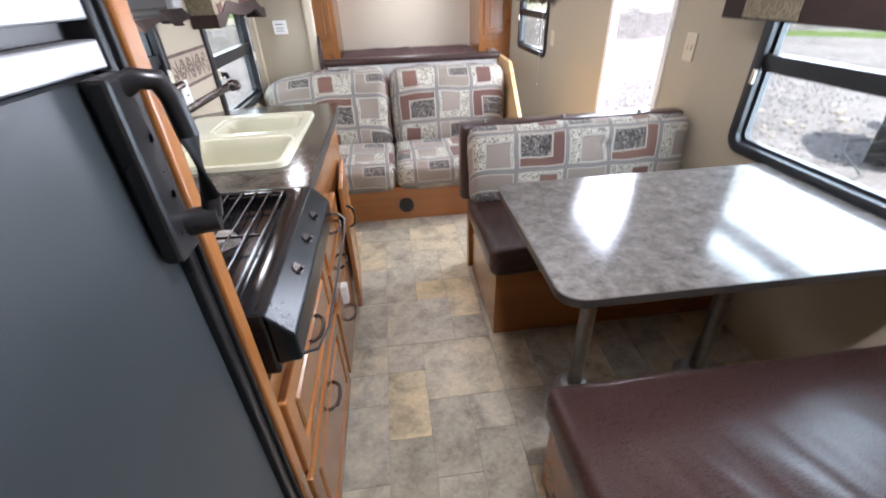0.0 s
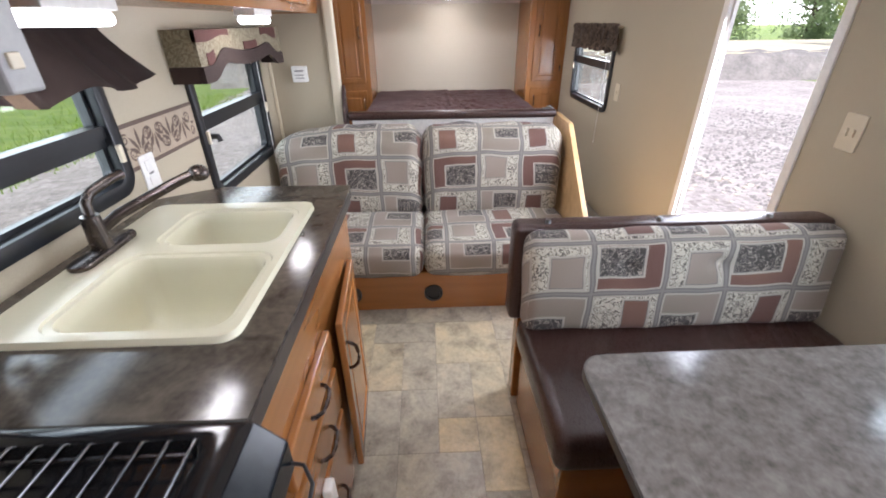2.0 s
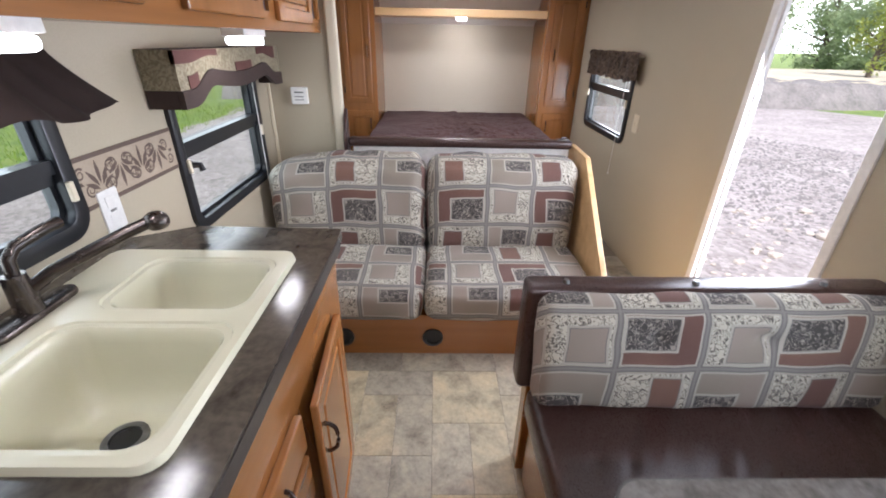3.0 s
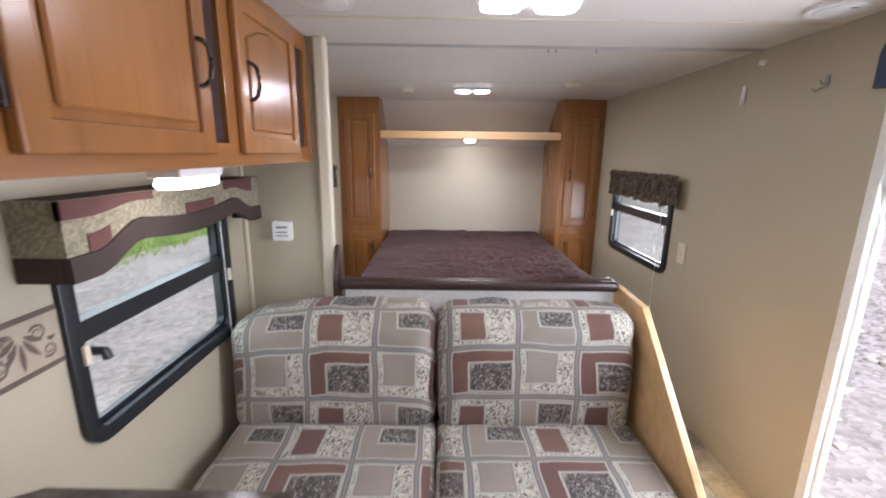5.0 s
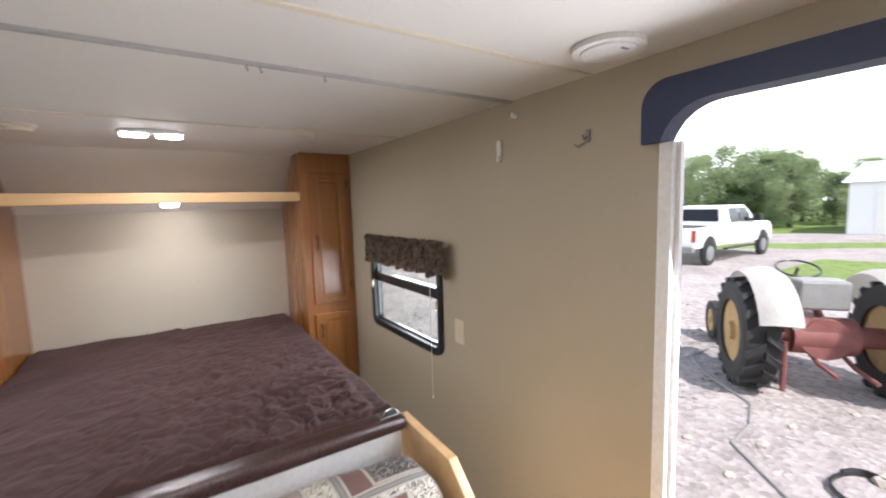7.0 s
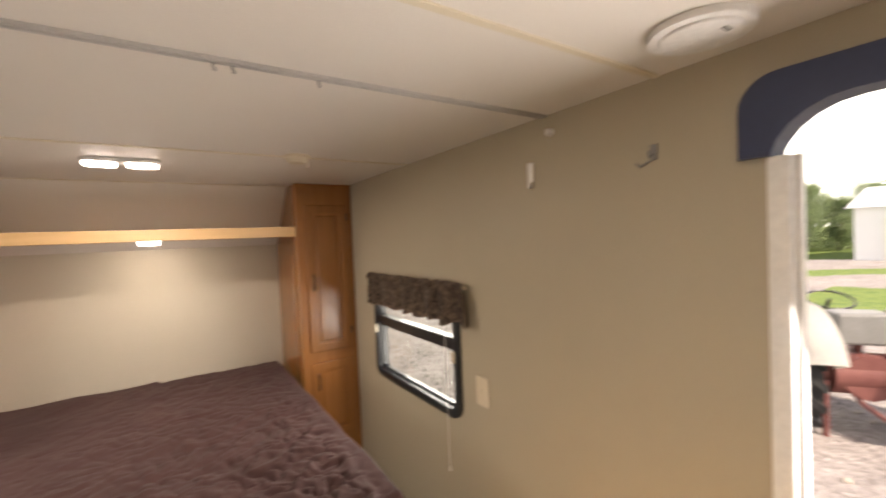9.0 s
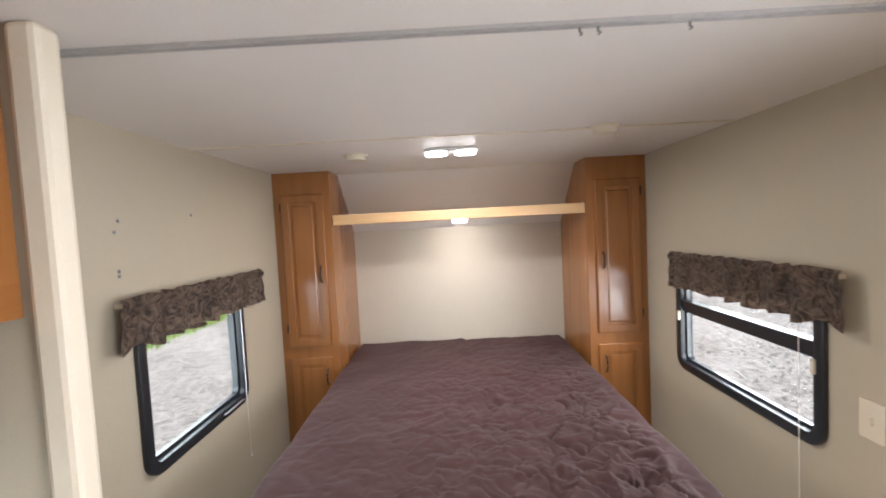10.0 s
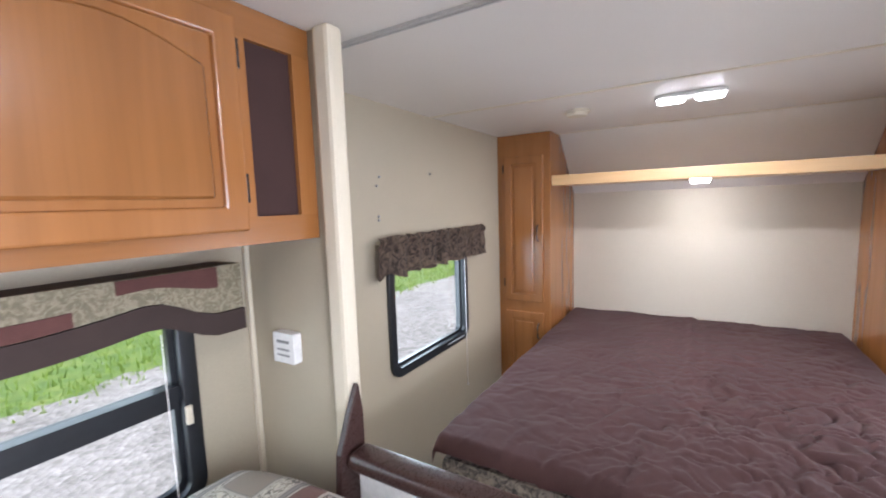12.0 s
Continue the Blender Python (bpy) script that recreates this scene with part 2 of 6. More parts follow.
DARKHOLE = mottled("dark_cloth_panel", (0.036, 0.015, 0.012), (0.050, 0.022, 0.018), 8, 0.9, fine=600, relief=0.2)
LIT = glow_mat("lit_lens", (1.0, 0.97, 0.93), 11.0)


# ---- building helpers ----
ORG = {}


def empty(name, at, label="", category="", group="", kind=""):
    """A thing's root, standing at its base."""
    ob = new(name)
    ob.empty_display_size = 0.1
    ob.location = at
    ORG[ob] = Vector(at)
    return tagged(ob, label, category, group, kind)


def part(name, bm, mat, parent=None, label="", smooth=False):
    """Links a bmesh, given in world metres, as one mesh under a thing or a part."""
    me = bpy.data.meshes.new(name)
    org = ORG[parent] if parent else Vector((0, 0, 0))
    bmesh.ops.translate(bm, verts=bm.verts, vec=-org)
    bm.to_mesh(me)
    bm.free()
    me.materials.append(mat)
    if smooth:
        me.shade_smooth()
        me.set_sharp_from_angle(angle=radians(40))
    ob = new(name, me)
    if parent:
        ob.parent = parent
    ORG[ob] = org
    return tagged(ob, label)


def structure(name, bm, mat, label="", smooth=False):
    return tagged(part(name, bm, mat, None, label, smooth), kind="structure")


def solid(name, bm, mat, label, category, group="", smooth=False):
    """A thing of one mesh, with its origin at the middle of its base."""
    lo = Vector([min(v.co[i] for v in bm.verts) for i in range(3)])
    hi = Vector([max(v.co[i] for v in bm.verts) for i in range(3)])
    at = Vector(((lo.x + hi.x) / 2, (lo.y + hi.y) / 2, lo.z))
    bmesh.ops.translate(bm, verts=bm.verts, vec=-at)
    ob = part(name, bm, mat, None, "", smooth)
    ob.location = at
    ORG[ob] = at
    return tagged(ob, label, category, group)


def add_box(bm, x0, x1, y0, y1, z0, z1, bevel=0.0, segments=2):
    r = bmesh.ops.create_cube(bm, size=1.0)
    vs = r["verts"]
    for v in vs:
        v.co = Vector((x0 + (v.co.x + 0.5) * (x1 - x0), y0 + (v.co.y + 0.5) * (y1 - y0), z0 + (v.co.z + 0.5) * (z1 - z0)))
    if bevel:
        es = list({e for v in vs for e in v.link_edges})
        bmesh.ops.bevel(bm, geom=es, offset=bevel, segments=segments, affect="EDGES", profile=0.5)
    return bm


def box(x0, x1, y0, y1, z0, z1, bevel=0.0, segments=2):
    return add_box(bmesh.new(), x0, x1, y0, y1, z0, z1, bevel, segments)


def add_cyl(bm, p0, p1, r0, r1=None, seg=20, cap=True):
    p0, p1 = Vector(p0), Vector(p1)
    d = p1 - p0
    m = Matrix.Translation((p0 + p1) / 2) @ d.to_track_quat("Z", "Y").to_matrix().to_4x4()
    bmesh.ops.create_cone(bm, cap_ends=cap, segments=seg, radius1=r0, radius2=r0 if r1 is None else r1, depth=d.length, matrix=m)
    return bm


def cyl(p0, p1, r0, r1=None, seg=20):
    return add_cyl(bmesh.new(), p0, p1, r0, r1, seg)


def tube(points, radius, seg=8, bm=None, closed=False):
    """A round bar along points."""
    bm = bm or bmesh.new()
    pts = [Vector(p) for p in points]
    rings = []
    n = len(pts)
    for i, p in enumerate(pts):
        a = pts[(i - 1) % n] if closed or i else p
        b = pts[(i + 1) % n] if closed or i < n - 1 else p
        q = (b - a).to_track_quat("Z", "Y")
        rings.append([bm.verts.new(p + q @ Vector((math.cos(t) * radius, math.sin(t) * radius, 0))) for t in [2 * math.pi * k / seg for k in range(seg)]])
    for i in range(n if closed else n - 1):
        r, s = rings[i], rings[(i + 1) % n]
        for k in range(seg):
            bm.faces.new((r[k], r[(k + 1) % seg], s[(k + 1) % seg], s[k]))
    if not closed:
        bm.faces.new(rings[0][::-1])
        bm.faces.new(rings[-1])
    return bm


def rounded(w0, w1, h0, h1, r, k=6):
    """Corner points of a rounded rectangle, counter-clockwise; r: one radius or (bl, br, tr, tl)."""
    r = (r,) * 4 if isinstance(r, (int, float)) else r
    pts = []
    for cx, cy, a, q in ((w0, h0, 180, r[0]), (w1, h0, 270, r[1]), (w1, h1, 0, r[2]), (w0, h1, 90, r[3])):
        sx, sy = (1 if cx == w0 else -1), (1 if cy == h0 else -1)
        for i in range(k + 1):
            t = radians(a + 90 * i / k)
            pts.append((cx + sx * q + math.cos(t) * q, cy + sy * q + math.sin(t) * q))
    return pts


def ring(outer, inner, place, d0, d1, bm=None):
    """A frame between two outlines of equal point count, from depth d0 to d1; place(u, v, d) gives the world point."""
    bm = bm or bmesh.new()
    n = len(outer)
    o0 = [bm.verts.new(place(u, v, d0)) for u, v in outer]
    i0 = [bm.verts.new(place(u, v, d0)) for u, v in inner]
    o1 = [bm.verts.new(place(u, v, d1)) for u, v in outer]
    i1 = [bm.verts.new(place(u, v, d1)) for u, v in inner]
    for k in range(n):
        j = (k + 1) % n
        for a, b in ((o0, i0), (i1, o1), (o1, o0), (i0, i1)):
            bm.faces.new((a[k], a[j], b[j], b[k]))
    bmesh.ops.recalc_face_normals(bm, faces=bm.faces)
    return bm


def plate(outline, place, d0, d1, bm=None):
    """A slab with the outline from depth d0 to d1."""
    bm = bm or bmesh.new()
    a = [bm.verts.new(place(u, v, d0)) for u, v in outline]
    b = [bm.verts.new(place(u, v, d1)) for u, v in outline]
    bm.faces.new(a)
    bm.faces.new(b[::-1])
    for k in range(len(a)):
        j = (k + 1) % len(a)
        bm.faces.new((a[k], b[k], b[j], a[j]))
    bmesh.ops.recalc_face_normals(bm, faces=bm.faces)
    return bm


def soft_edges(bm, offset, angle=40, segments=2):
    es = [e for e in bm.edges if len(e.link_faces) == 2 and e.calc_face_angle(0) > radians(angle)]
    bmesh.ops.bevel(bm, geom=es, offset=offset, segments=segments, affect="EDGES", profile=0.5)
    return bm


def cushion(x0, x1, y0, y1, z0, z1, radius=0.04, puff=(0, 0, 0), n=(14, 10, 6), wrinkle=0.0, seed=0.0, cloth=(0.0, 0.0, 1.0, 1.0), tufts=()):
    """A stuffed block: rounded edges, faces swelling by puff, cloth coordinates (origin u, v; scale u, v) unfolding over
    front and top, tufts drawn into the front at (x, z)."""
    bm = bmesh.new()
    uv = bm.loops.layers.uv.new("UVMap")
    c = Vector(((x0 + x1) / 2, (y0 + y1) / 2, (z0 + z1) / 2))
    h = Vector(((x1 - x0) / 2, (y1 - y0) / 2, (z1 - z0) / 2))
    verts = {}

    def vert(p):
        key = tuple(round(q, 5) for q in p)
        if key not in verts:
            q = Vector((p[0] * h.x, p[1] * h.y, p[2] * h.z))
            core = Vector([max(-h[i] + radius, min(h[i] - radius, q[i])) for i in range(3)])
            d = q - core
            if d.length > 1e-9:
                q = core + d.normalized() * radius
            for i in range(3):
                j, k = (i + 1) % 3, (i + 2) % 3
                if abs(p[i]) > 0.999:
                    q[i] += math.copysign(puff[i], p[i]) * max(0, 1 - p[j] ** 2) ** 0.5 * max(0, 1 - p[k] ** 2) ** 0.5
            if wrinkle:
                q += Vector(noise.noise_vector((q + c) * 7 + Vector((seed, 0, 0)))) * wrinkle
            for tx, tz in tufts:
                if p[1] < -0.999:
                    away = math.hypot(q.x + c.x - tx, (q.z + c.z - tz) * 1.4)
                    q.y += 0.024 * math.exp(-((away / 0.028) ** 2)) + 0.012 * math.exp(-((away / 0.09) ** 2))
            verts[key] = bm.verts.new(c + q)
        return verts[key]

    for i in range(3):
        j, k = (i + 1) % 3, (i + 2) % 3
        for s in (-1, 1):
            for a in range(n[j]):
                for b in range(n[k]):
                    ps = []
                    for da, db in ((0, 0), (1, 0), (1, 1), (0, 1)):
                        p = [0, 0, 0]
                        p[i], p[j], p[k] = s, -1 + 2 * (a + da) / n[j], -1 + 2 * (b + db) / n[k]
                        ps.append(vert(p))
                    f = bm.faces.new(ps if s > 0 else ps[::-1])
                    for lp in f.loops:
                        v = lp.vert.co
                        a0, b0 = (v.x if i else v.y + (x0 if s < 0 else x1)), v.y + v.z
                        lp[uv].uv = ((a0 - cloth[0]) * cloth[2], (b0 - cloth[1]) * cloth[3])
    return bm


def side(x, sign):
    """Places (u along y, v up, d out from a side wall's inner face into the room)."""
    return lambda u, v, d: Vector((x + sign * d, u, v))


def facing(y, sign=-1):
    """Places (u along x, v up, d out of a wall that faces along y)."""
    return lambda u, v, d: Vector((u, y + sign * d, v))


def flat(z, sign=1):
    return lambda u, v, d: Vector((u, v, z + sign * d))


def wall_cells(axis, at, thick, a0, a1, z0, z1, holes):
    """A wall slab with rectangular openings; axis 0: its normal is x. Cells share their corners, so it is one clean shell."""
    bm = bmesh.new()
    us = sorted({a0, a1, *[q for h in holes for q in h[:2]]})
    zs = sorted({z0, z1, *[q for h in holes for q in h[2:]]})
    inside = lambda u, z: a0 < u < a1 and z0 < z < z1 and not any(h[0] < u < h[1] and h[2] < z < h[3] for h in holes)  # noqa: E731
    cache = {}

    def vert(u, z, d):
        if (u, z, d) not in cache:
            cache[u, z, d] = bm.verts.new((d, u, z) if axis == 0 else (u, d, z))
        return cache[u, z, d]

    for i in range(len(us) - 1):
        for j in range(len(zs) - 1):
            u0, u1, w0, w1 = us[i], us[i + 1], zs[j], zs[j + 1]
            um, wm = (u0 + u1) / 2, (w0 + w1) / 2
            if not inside(um, wm):
                continue
            for d in (at, at + thick):
                bm.faces.new([vert(u, z, d) for u, z in ((u0, w0), (u1, w0), (u1, w1), (u0, w1))])
            for (pu, pz), (e0, e1) in (((u0 - 1e-4, wm), ((u0, w0), (u0, w1))), ((u1 + 1e-4, wm), ((u1, w0), (u1, w1))), ((um, w0 - 1e-4), ((u0, w0), (u1, w0))), ((um, w1 + 1e-4), ((u0, w1), (u1, w1)))):
                if not inside(pu, pz):
                    bm.faces.new([vert(*e0, at), vert(*e1, at), vert(*e1, at + thick), vert(*e0, at + thick)])
    bmesh.ops.recalc_face_normals(bm, faces=bm.faces)
    return bm


# ---- the shell ----
XL, XR, ZC, YH, YB, T = -0.875, 1.405, 1.94, 5.83, -1.1, 0.04
GROUND = -0.75
WIN_SINK = (1.37, 2.0, 0.95, 1.34)
WIN_SOFA = (2.44, 3.215, 0.735, 1.32)
WIN_BED_L = (4.03, 4.75, 0.74, 1.27)
WIN_BED_R = (4.02, 4.90, 0.755, 1.25)
WIN_DIN = (0.42, 1.66, 0.72, 1.30)
DOOR = (2.23, 2.90, -0.02, 1.80)

inset = lambda w, q=0.02: (w[0] + q, w[1] - q, w[2] + q, w[3] - q)  # noqa: E731
structure("wall_left", wall_cells(0, XL, -T, YB, YH, -0.02, ZC, [inset(w) for w in (WIN_SINK, WIN_SOFA, WIN_BED_L)]), WALL, "beige vinyl wallboard")
structure("wall_right", wall_cells(0, XR, T, YB, YH, -0.02, ZC, [inset(w) for w in (WIN_DIN, WIN_BED_R)] + [(DOOR[0], DOOR[1], -0.02, DOOR[3])]), WALL, "beige vinyl wallboard")
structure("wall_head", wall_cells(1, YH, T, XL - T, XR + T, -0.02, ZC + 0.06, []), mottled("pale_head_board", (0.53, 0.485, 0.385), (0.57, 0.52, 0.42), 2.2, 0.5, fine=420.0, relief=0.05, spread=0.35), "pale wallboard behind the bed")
structure("wall_back", wall_cells(1, YB, -T, XL - T, XR + T, -0.02, ZC + 0.06, []), WALL, "beige vinyl wallboard")
structure("ceiling", box(XL - T, XR + T, YB, YH, ZC, ZC + 0.06), CEIL, "off-white ceiling board")
bm = bmesh.new()
for x in (XL + 0.005, XR - 0.005):
    for y, z in ((5.45, ZC - 0.001), (YH, ZC - 0.001), (YH, 1.56)):
        bm.verts.new((x, y, z))
bm.verts.ensure_lookup_table()
v = bm.verts
for f in ((0, 1, 2), (3, 5, 4), (0, 2, 5, 3), (0, 3, 4, 1), (1, 4, 5, 2)):
    bm.faces.new([v[i] for i in f])
bmesh.ops.recalc_face_normals(bm, faces=bm.faces)
structure("ceiling_slope", bm, CEIL, "sloping ceiling above the bed head")
floor = structure("floor", box(XL - T, XR + T, YB, YH, -0.06, -0.0025), mottled("floor_joint", (0.17, 0.15, 0.12), (0.22, 0.195, 0.155), 12, 0.5), "stone-patterned vinyl floor")
structure("stub_wall", box(XL, -0.53, 3.39, 3.42, 0, ZC), WALL, "narrow partition beside the bed")
structure("trim", soft_edges(box(-0.53, -0.474, 3.372, 3.424, 0, ZC), 0.012), CREAM, "cream corner trim of the partition")


# ---- windows and door ----
def window(name, x, sign, w, bar=None, label="black-framed trailer window with rounded corners", latch=True):
    """sign: +1 where the room lies towards +x of the wall face at x."""
    y0, y1, z0, z1 = w
    at = side(x, sign)
    root = tagged(empty(name, (x, (y0 + y1) / 2, z0), label), kind="structure")
    out, inn = rounded(y0, y1, z0, z1, 0.07), rounded(y0 + 0.042, y1 - 0.042, z0 + 0.042, z1 - 0.042, 0.035)
    frame_ob = part("window_frame", soft_edges(ring(out, inn, at, 0.016, -T - 0.01), 0.004), BLACKFRAME, root, "black plastic frame", True)
    lip = ring(rounded(y0 + 0.03, y1 - 0.03, z0 + 0.03, z1 - 0.03, 0.045), rounded(y0 + 0.055, y1 - 0.055, z0 + 0.055, z1 - 0.055, 0.03), at, -0.012, -0.03)
    part("sash", lip, BLACKFRAME, root, "", True)
    if bar:
        part("crossbar", plate([(y0 + 0.04, bar - 0.004), (y1 - 0.04, bar - 0.004), (y1 - 0.04, bar + 0.03), (y0 + 0.04, bar + 0.03)], at, 0.004, -0.04), BLACKFRAME, root)
        part("crossbar", plate([(y0 + 0.04, bar - 0.03), (y1 - 0.04, bar - 0.03), (y1 - 0.04, bar - 0.005), (y0 + 0.04, bar - 0.005)], at, -0.006, -0.035), BLACKFRAME, root)
        panes = ((z0 + 0.045, bar - 0.028), (bar + 0.028, z1 - 0.045))
    else:
        panes = ((z0 + 0.045, z1 - 0.045),)
    for a, b in panes:
        g = part("pane", plate([(y0 + 0.04, a), (y1 - 0.04, a), (y1 - 0.04, b), (y0 + 0.04, b)], at, -0.026, -0.029), GLASS, root, "lightly tinted glass pane")
        g.visible_shadow = False
    if latch and bar:
        for y in (y0 + 0.035, y1 - 0.035):
            part("latch", soft_edges(plate([(y - 0.008, bar - 0.075), (y + 0.008, bar - 0.075), (y + 0.008, bar - 0.025), (y - 0.008, bar - 0.025)], at, 0.026, 0.014), 0.003), CREAM, root, "small cream latch")
    return root


window("window_1", XL, 1, WIN_SINK, 1.12)
window("window_2", XL, 1, WIN_SOFA, 1.04)
window("window_3", XL, 1, WIN_BED_L)
window("window_4", XR, -1, WIN_BED_R, 1.085)
window("window_5", XR, -1, WIN_DIN, 1.06)

door = tagged(empty("door_1", (XR, (DOOR[0] + DOOR[1]) / 2, -0.02), "open entrance doorway with a white metal frame"), kind="structure")
at = side(XR, -1)
for y0, y1 in ((DOOR[0] - 0.005, DOOR[0] + 0.035), (DOOR[1] - 0.035, DOOR[1] + 0.005)):
    part("jamb", box(XR - 0.008, XR + T - 0.004, y0, y1, -0.02, DOOR[3] - 0.1, 0.004), WHITE, door, "white metal jamb")
    part("weather_strip", box(XR + 0.012, XR + 0.03, y0 - 0.012 if y0 > 2.5 else y1, y0 if y0 > 2.5 else y1 + 0.012, -0.02, DOOR[3] - 0.1), WHITE, door)
part("threshold", box(XR - 0.02, XR + T + 0.04, DOOR[0], DOOR[1], -0.03, -0.004, 0.004), SILVER, door, "metal threshold")
y0, y1, zt = DOOR[0] - 0.05, DOOR[1] + 0.05, DOOR[3] + 0.065
arch = [(y0, 1.70), (y0 + 0.05, 1.70)] + [(DOOR[0] + 0.13 - 0.13 * math.cos(radians(a)), 1.665 + 0.13 * math.sin(radians(a))) for a in range(15, 91, 15)]
arch += [(DOOR[1] - 0.13 + 0.13 * math.sin(radians(a)), 1.665 + 0.13 * math.cos(radians(a))) for a in range(0, 76, 15)] + [(y1 - 0.05, 1.70), (y1, 1.70)]
top = [(y1, zt - 0.07)] + [(y1 - 0.07 + 0.07 * math.cos(radians(a)), zt - 0.07 + 0.07 * math.sin(radians(a))) for a in range(15, 91, 15)]
top += [(y0 + 0.07 - 0.07 * math.sin(radians(a)), zt - 0.07 + 0.07 * math.cos(radians(a))) for a in range(0, 76, 15)] + [(y0, zt - 0.07)]
part("header", plate(arch + top, at, 0.02, -T - 0.01), HEADER, door, "dark rounded door header, lens flare's blue put into its colour")

# ---- bed end: wardrobes, shelf, bed ----
HANDLE_PTS = [(0, 0), (0.012, 0.004), (0.024, 0.016), (0.028, 0.04), (0.028, 0.06), (0.024, 0.084), (0.012, 0.096), (0, 0.1)]


def handle(parent, base, out, up=(0, 0, 1), length=0.1):
    """A bowed pull: base is one foot, out the way it stands off."""
    base, out, up = Vector(base), Vector(out), Vector(up)
    pts = [base + out * a + up * (b * length / 0.1) for a, b in HANDLE_PTS]
    return part("handle", tube(pts, 0.0055, 8), BRONZE, parent, "dark bronze bow handle", True)


def panel_door(parent, place, u0, u1, v0, v1, arched=False, mat=None, thick=0.02):
    """A raised-panel cabinet door: frame, sunk field, raised middle."""
    mat = mat or WOOD_Z
    leaf = part("door", soft_edges(ring([(u0, v0), (u1, v0), (u1, v1), (u0, v1)], [(u0 + 0.05, v0 + 0.05), (u1 - 0.05, v0 + 0.05), (u1 - 0.05, v1 - 0.05), (u0 + 0.05, v1 - 0.05)], place, thick, 0.0), 0.005), mat, parent, "maple raised-panel door")
    a, b, c, d = u0 + 0.046, u1 - 0.046, v0 + 0.046, v1 - 0.046
    part("field", plate([(a, c), (b, c), (b, d), (a, d)], place, thick - 0.010, 0.001), mat, leaf)
    m = 0.02
    if arched and b - a > 0.12:
        k = 10
        rise = 0.045
        crown = [(b - m - (b - a - 2 * m) * i / k, d - m - rise + rise * math.sin(math.pi * i / k)) for i in range(k + 1)]
        outl = [(a + m, c + m), (b - m, c + m)] + crown
    else:
        outl = [(a + m, c + m), (b - m, c + m), (b - m, d - m), (a + m, d - m)]
    part("raised_panel", soft_edges(plate(outl, place, thick - 0.002, thick - 0.012), 0.006, 60, 1), mat, leaf)
    return leaf


YC = 5.236
for xa, xb, inner in ((XL, -0.52, -0.52), (1.04, XR, 1.04)):
    w = empty("wardrobe", ((xa + xb) / 2, YC + 0.28, 0), "tall narrow maple wardrobe beside the bed head", "wardrobe", "wardrobes")
    # body follows the ceiling slope
    bm = bmesh.new()
    prof = [(YC, 0.0), (YH, 0.0), (YH, 1.565), (5.455, ZC - 0.002), (YC, ZC - 0.002)]
    a = [bm.verts.new((xa + 0.002, y, z)) for y, z in prof]
    b = [bm.verts.new((xb - 0.002, y, z)) for y, z in prof]
    bm.faces.new(a)
    bm.faces.new(b[::-1])
    for k in range(5):
        bm.faces.new((a[k], b[k], b[(k + 1) % 5], a[(k + 1) % 5]))
    bmesh.ops.recalc_face_normals(bm, faces=bm.faces)
    part("body", bm, WOOD_Z, w)
    pl = facing(YC)
    up = panel_door(w, pl, xa + 0.05, xb - 0.045, 0.86, 1.80)
    lo = panel_door(w, pl, xa + 0.05, xb - 0.045, 0.30, 0.79)
    hx = xb - 0.075 if inner < 0 else xa + 0.085
    handle(up, (hx, YC - 0.02, 1.26), (0, -1, 0))
    handle(lo, (hx, YC - 0.02, 0.62), (0, -1, 0))
    for z in (0.95, 1.7):
        part("hinge", box((xa + 0.04) if inner < 0 else (xb - 0.045), (xa + 0.05) if inner < 0 else (xb - 0.035), YC - 0.012, YC, z, z + 0.05), BRONZE, w)

sh = empty("shelf", (0.26, 5.5, 1.605), "pale wooden shelf across the bed head", "shelf")
part("board", box(-0.518, 1.038, 5.30, 5.78, 1.612, 1.63, 0.002), PINE, sh)
part("front_rail", soft_edges(box(-0.518, 1.038, 5.25, 5.298, 1.605, 1.668), 0.004), PINE, sh)

# bed: base with white front board, mattress, spread
bed = empty("bed", (0.26, 4.55, 0), "fixed bed platform with a white front board", "bed")
part("base", box(-0.45, 0.98, 3.42, YH - 0.01, 0, 0.46), WHITEWALL, bed)
part("front_board", box(-0.425, 0.80, 3.345, 3.375, 0.3, 0.885), WHITEWALL, bed, "white front board")
part("padded_rail", soft_edges(box(-0.45, 0.815, 3.325, 3.40, 0.875, 0.922), 0.018, 40, 4), VINYL, bed, "brown vinyl padded rail", True)
part("side_board", box(0.78, 0.80, 3.38, YH - 0.02, 0, 0.45), WHITEWALL, bed)
mat_ob = solid("mattress", cushion(-0.50, 0.985, 3.80, YH - 0.02, 0.46, 0.645, 0.05, (0.0, 0.0, 0.0)), mottled("floral_ticking", (0.03, 0.026, 0.025), (0.28, 0.24, 0.19), 26, 0.8, spread=0.08, distortion=2.0), "thick mattress with a dark leafy pattern", "mattress", smooth=True)


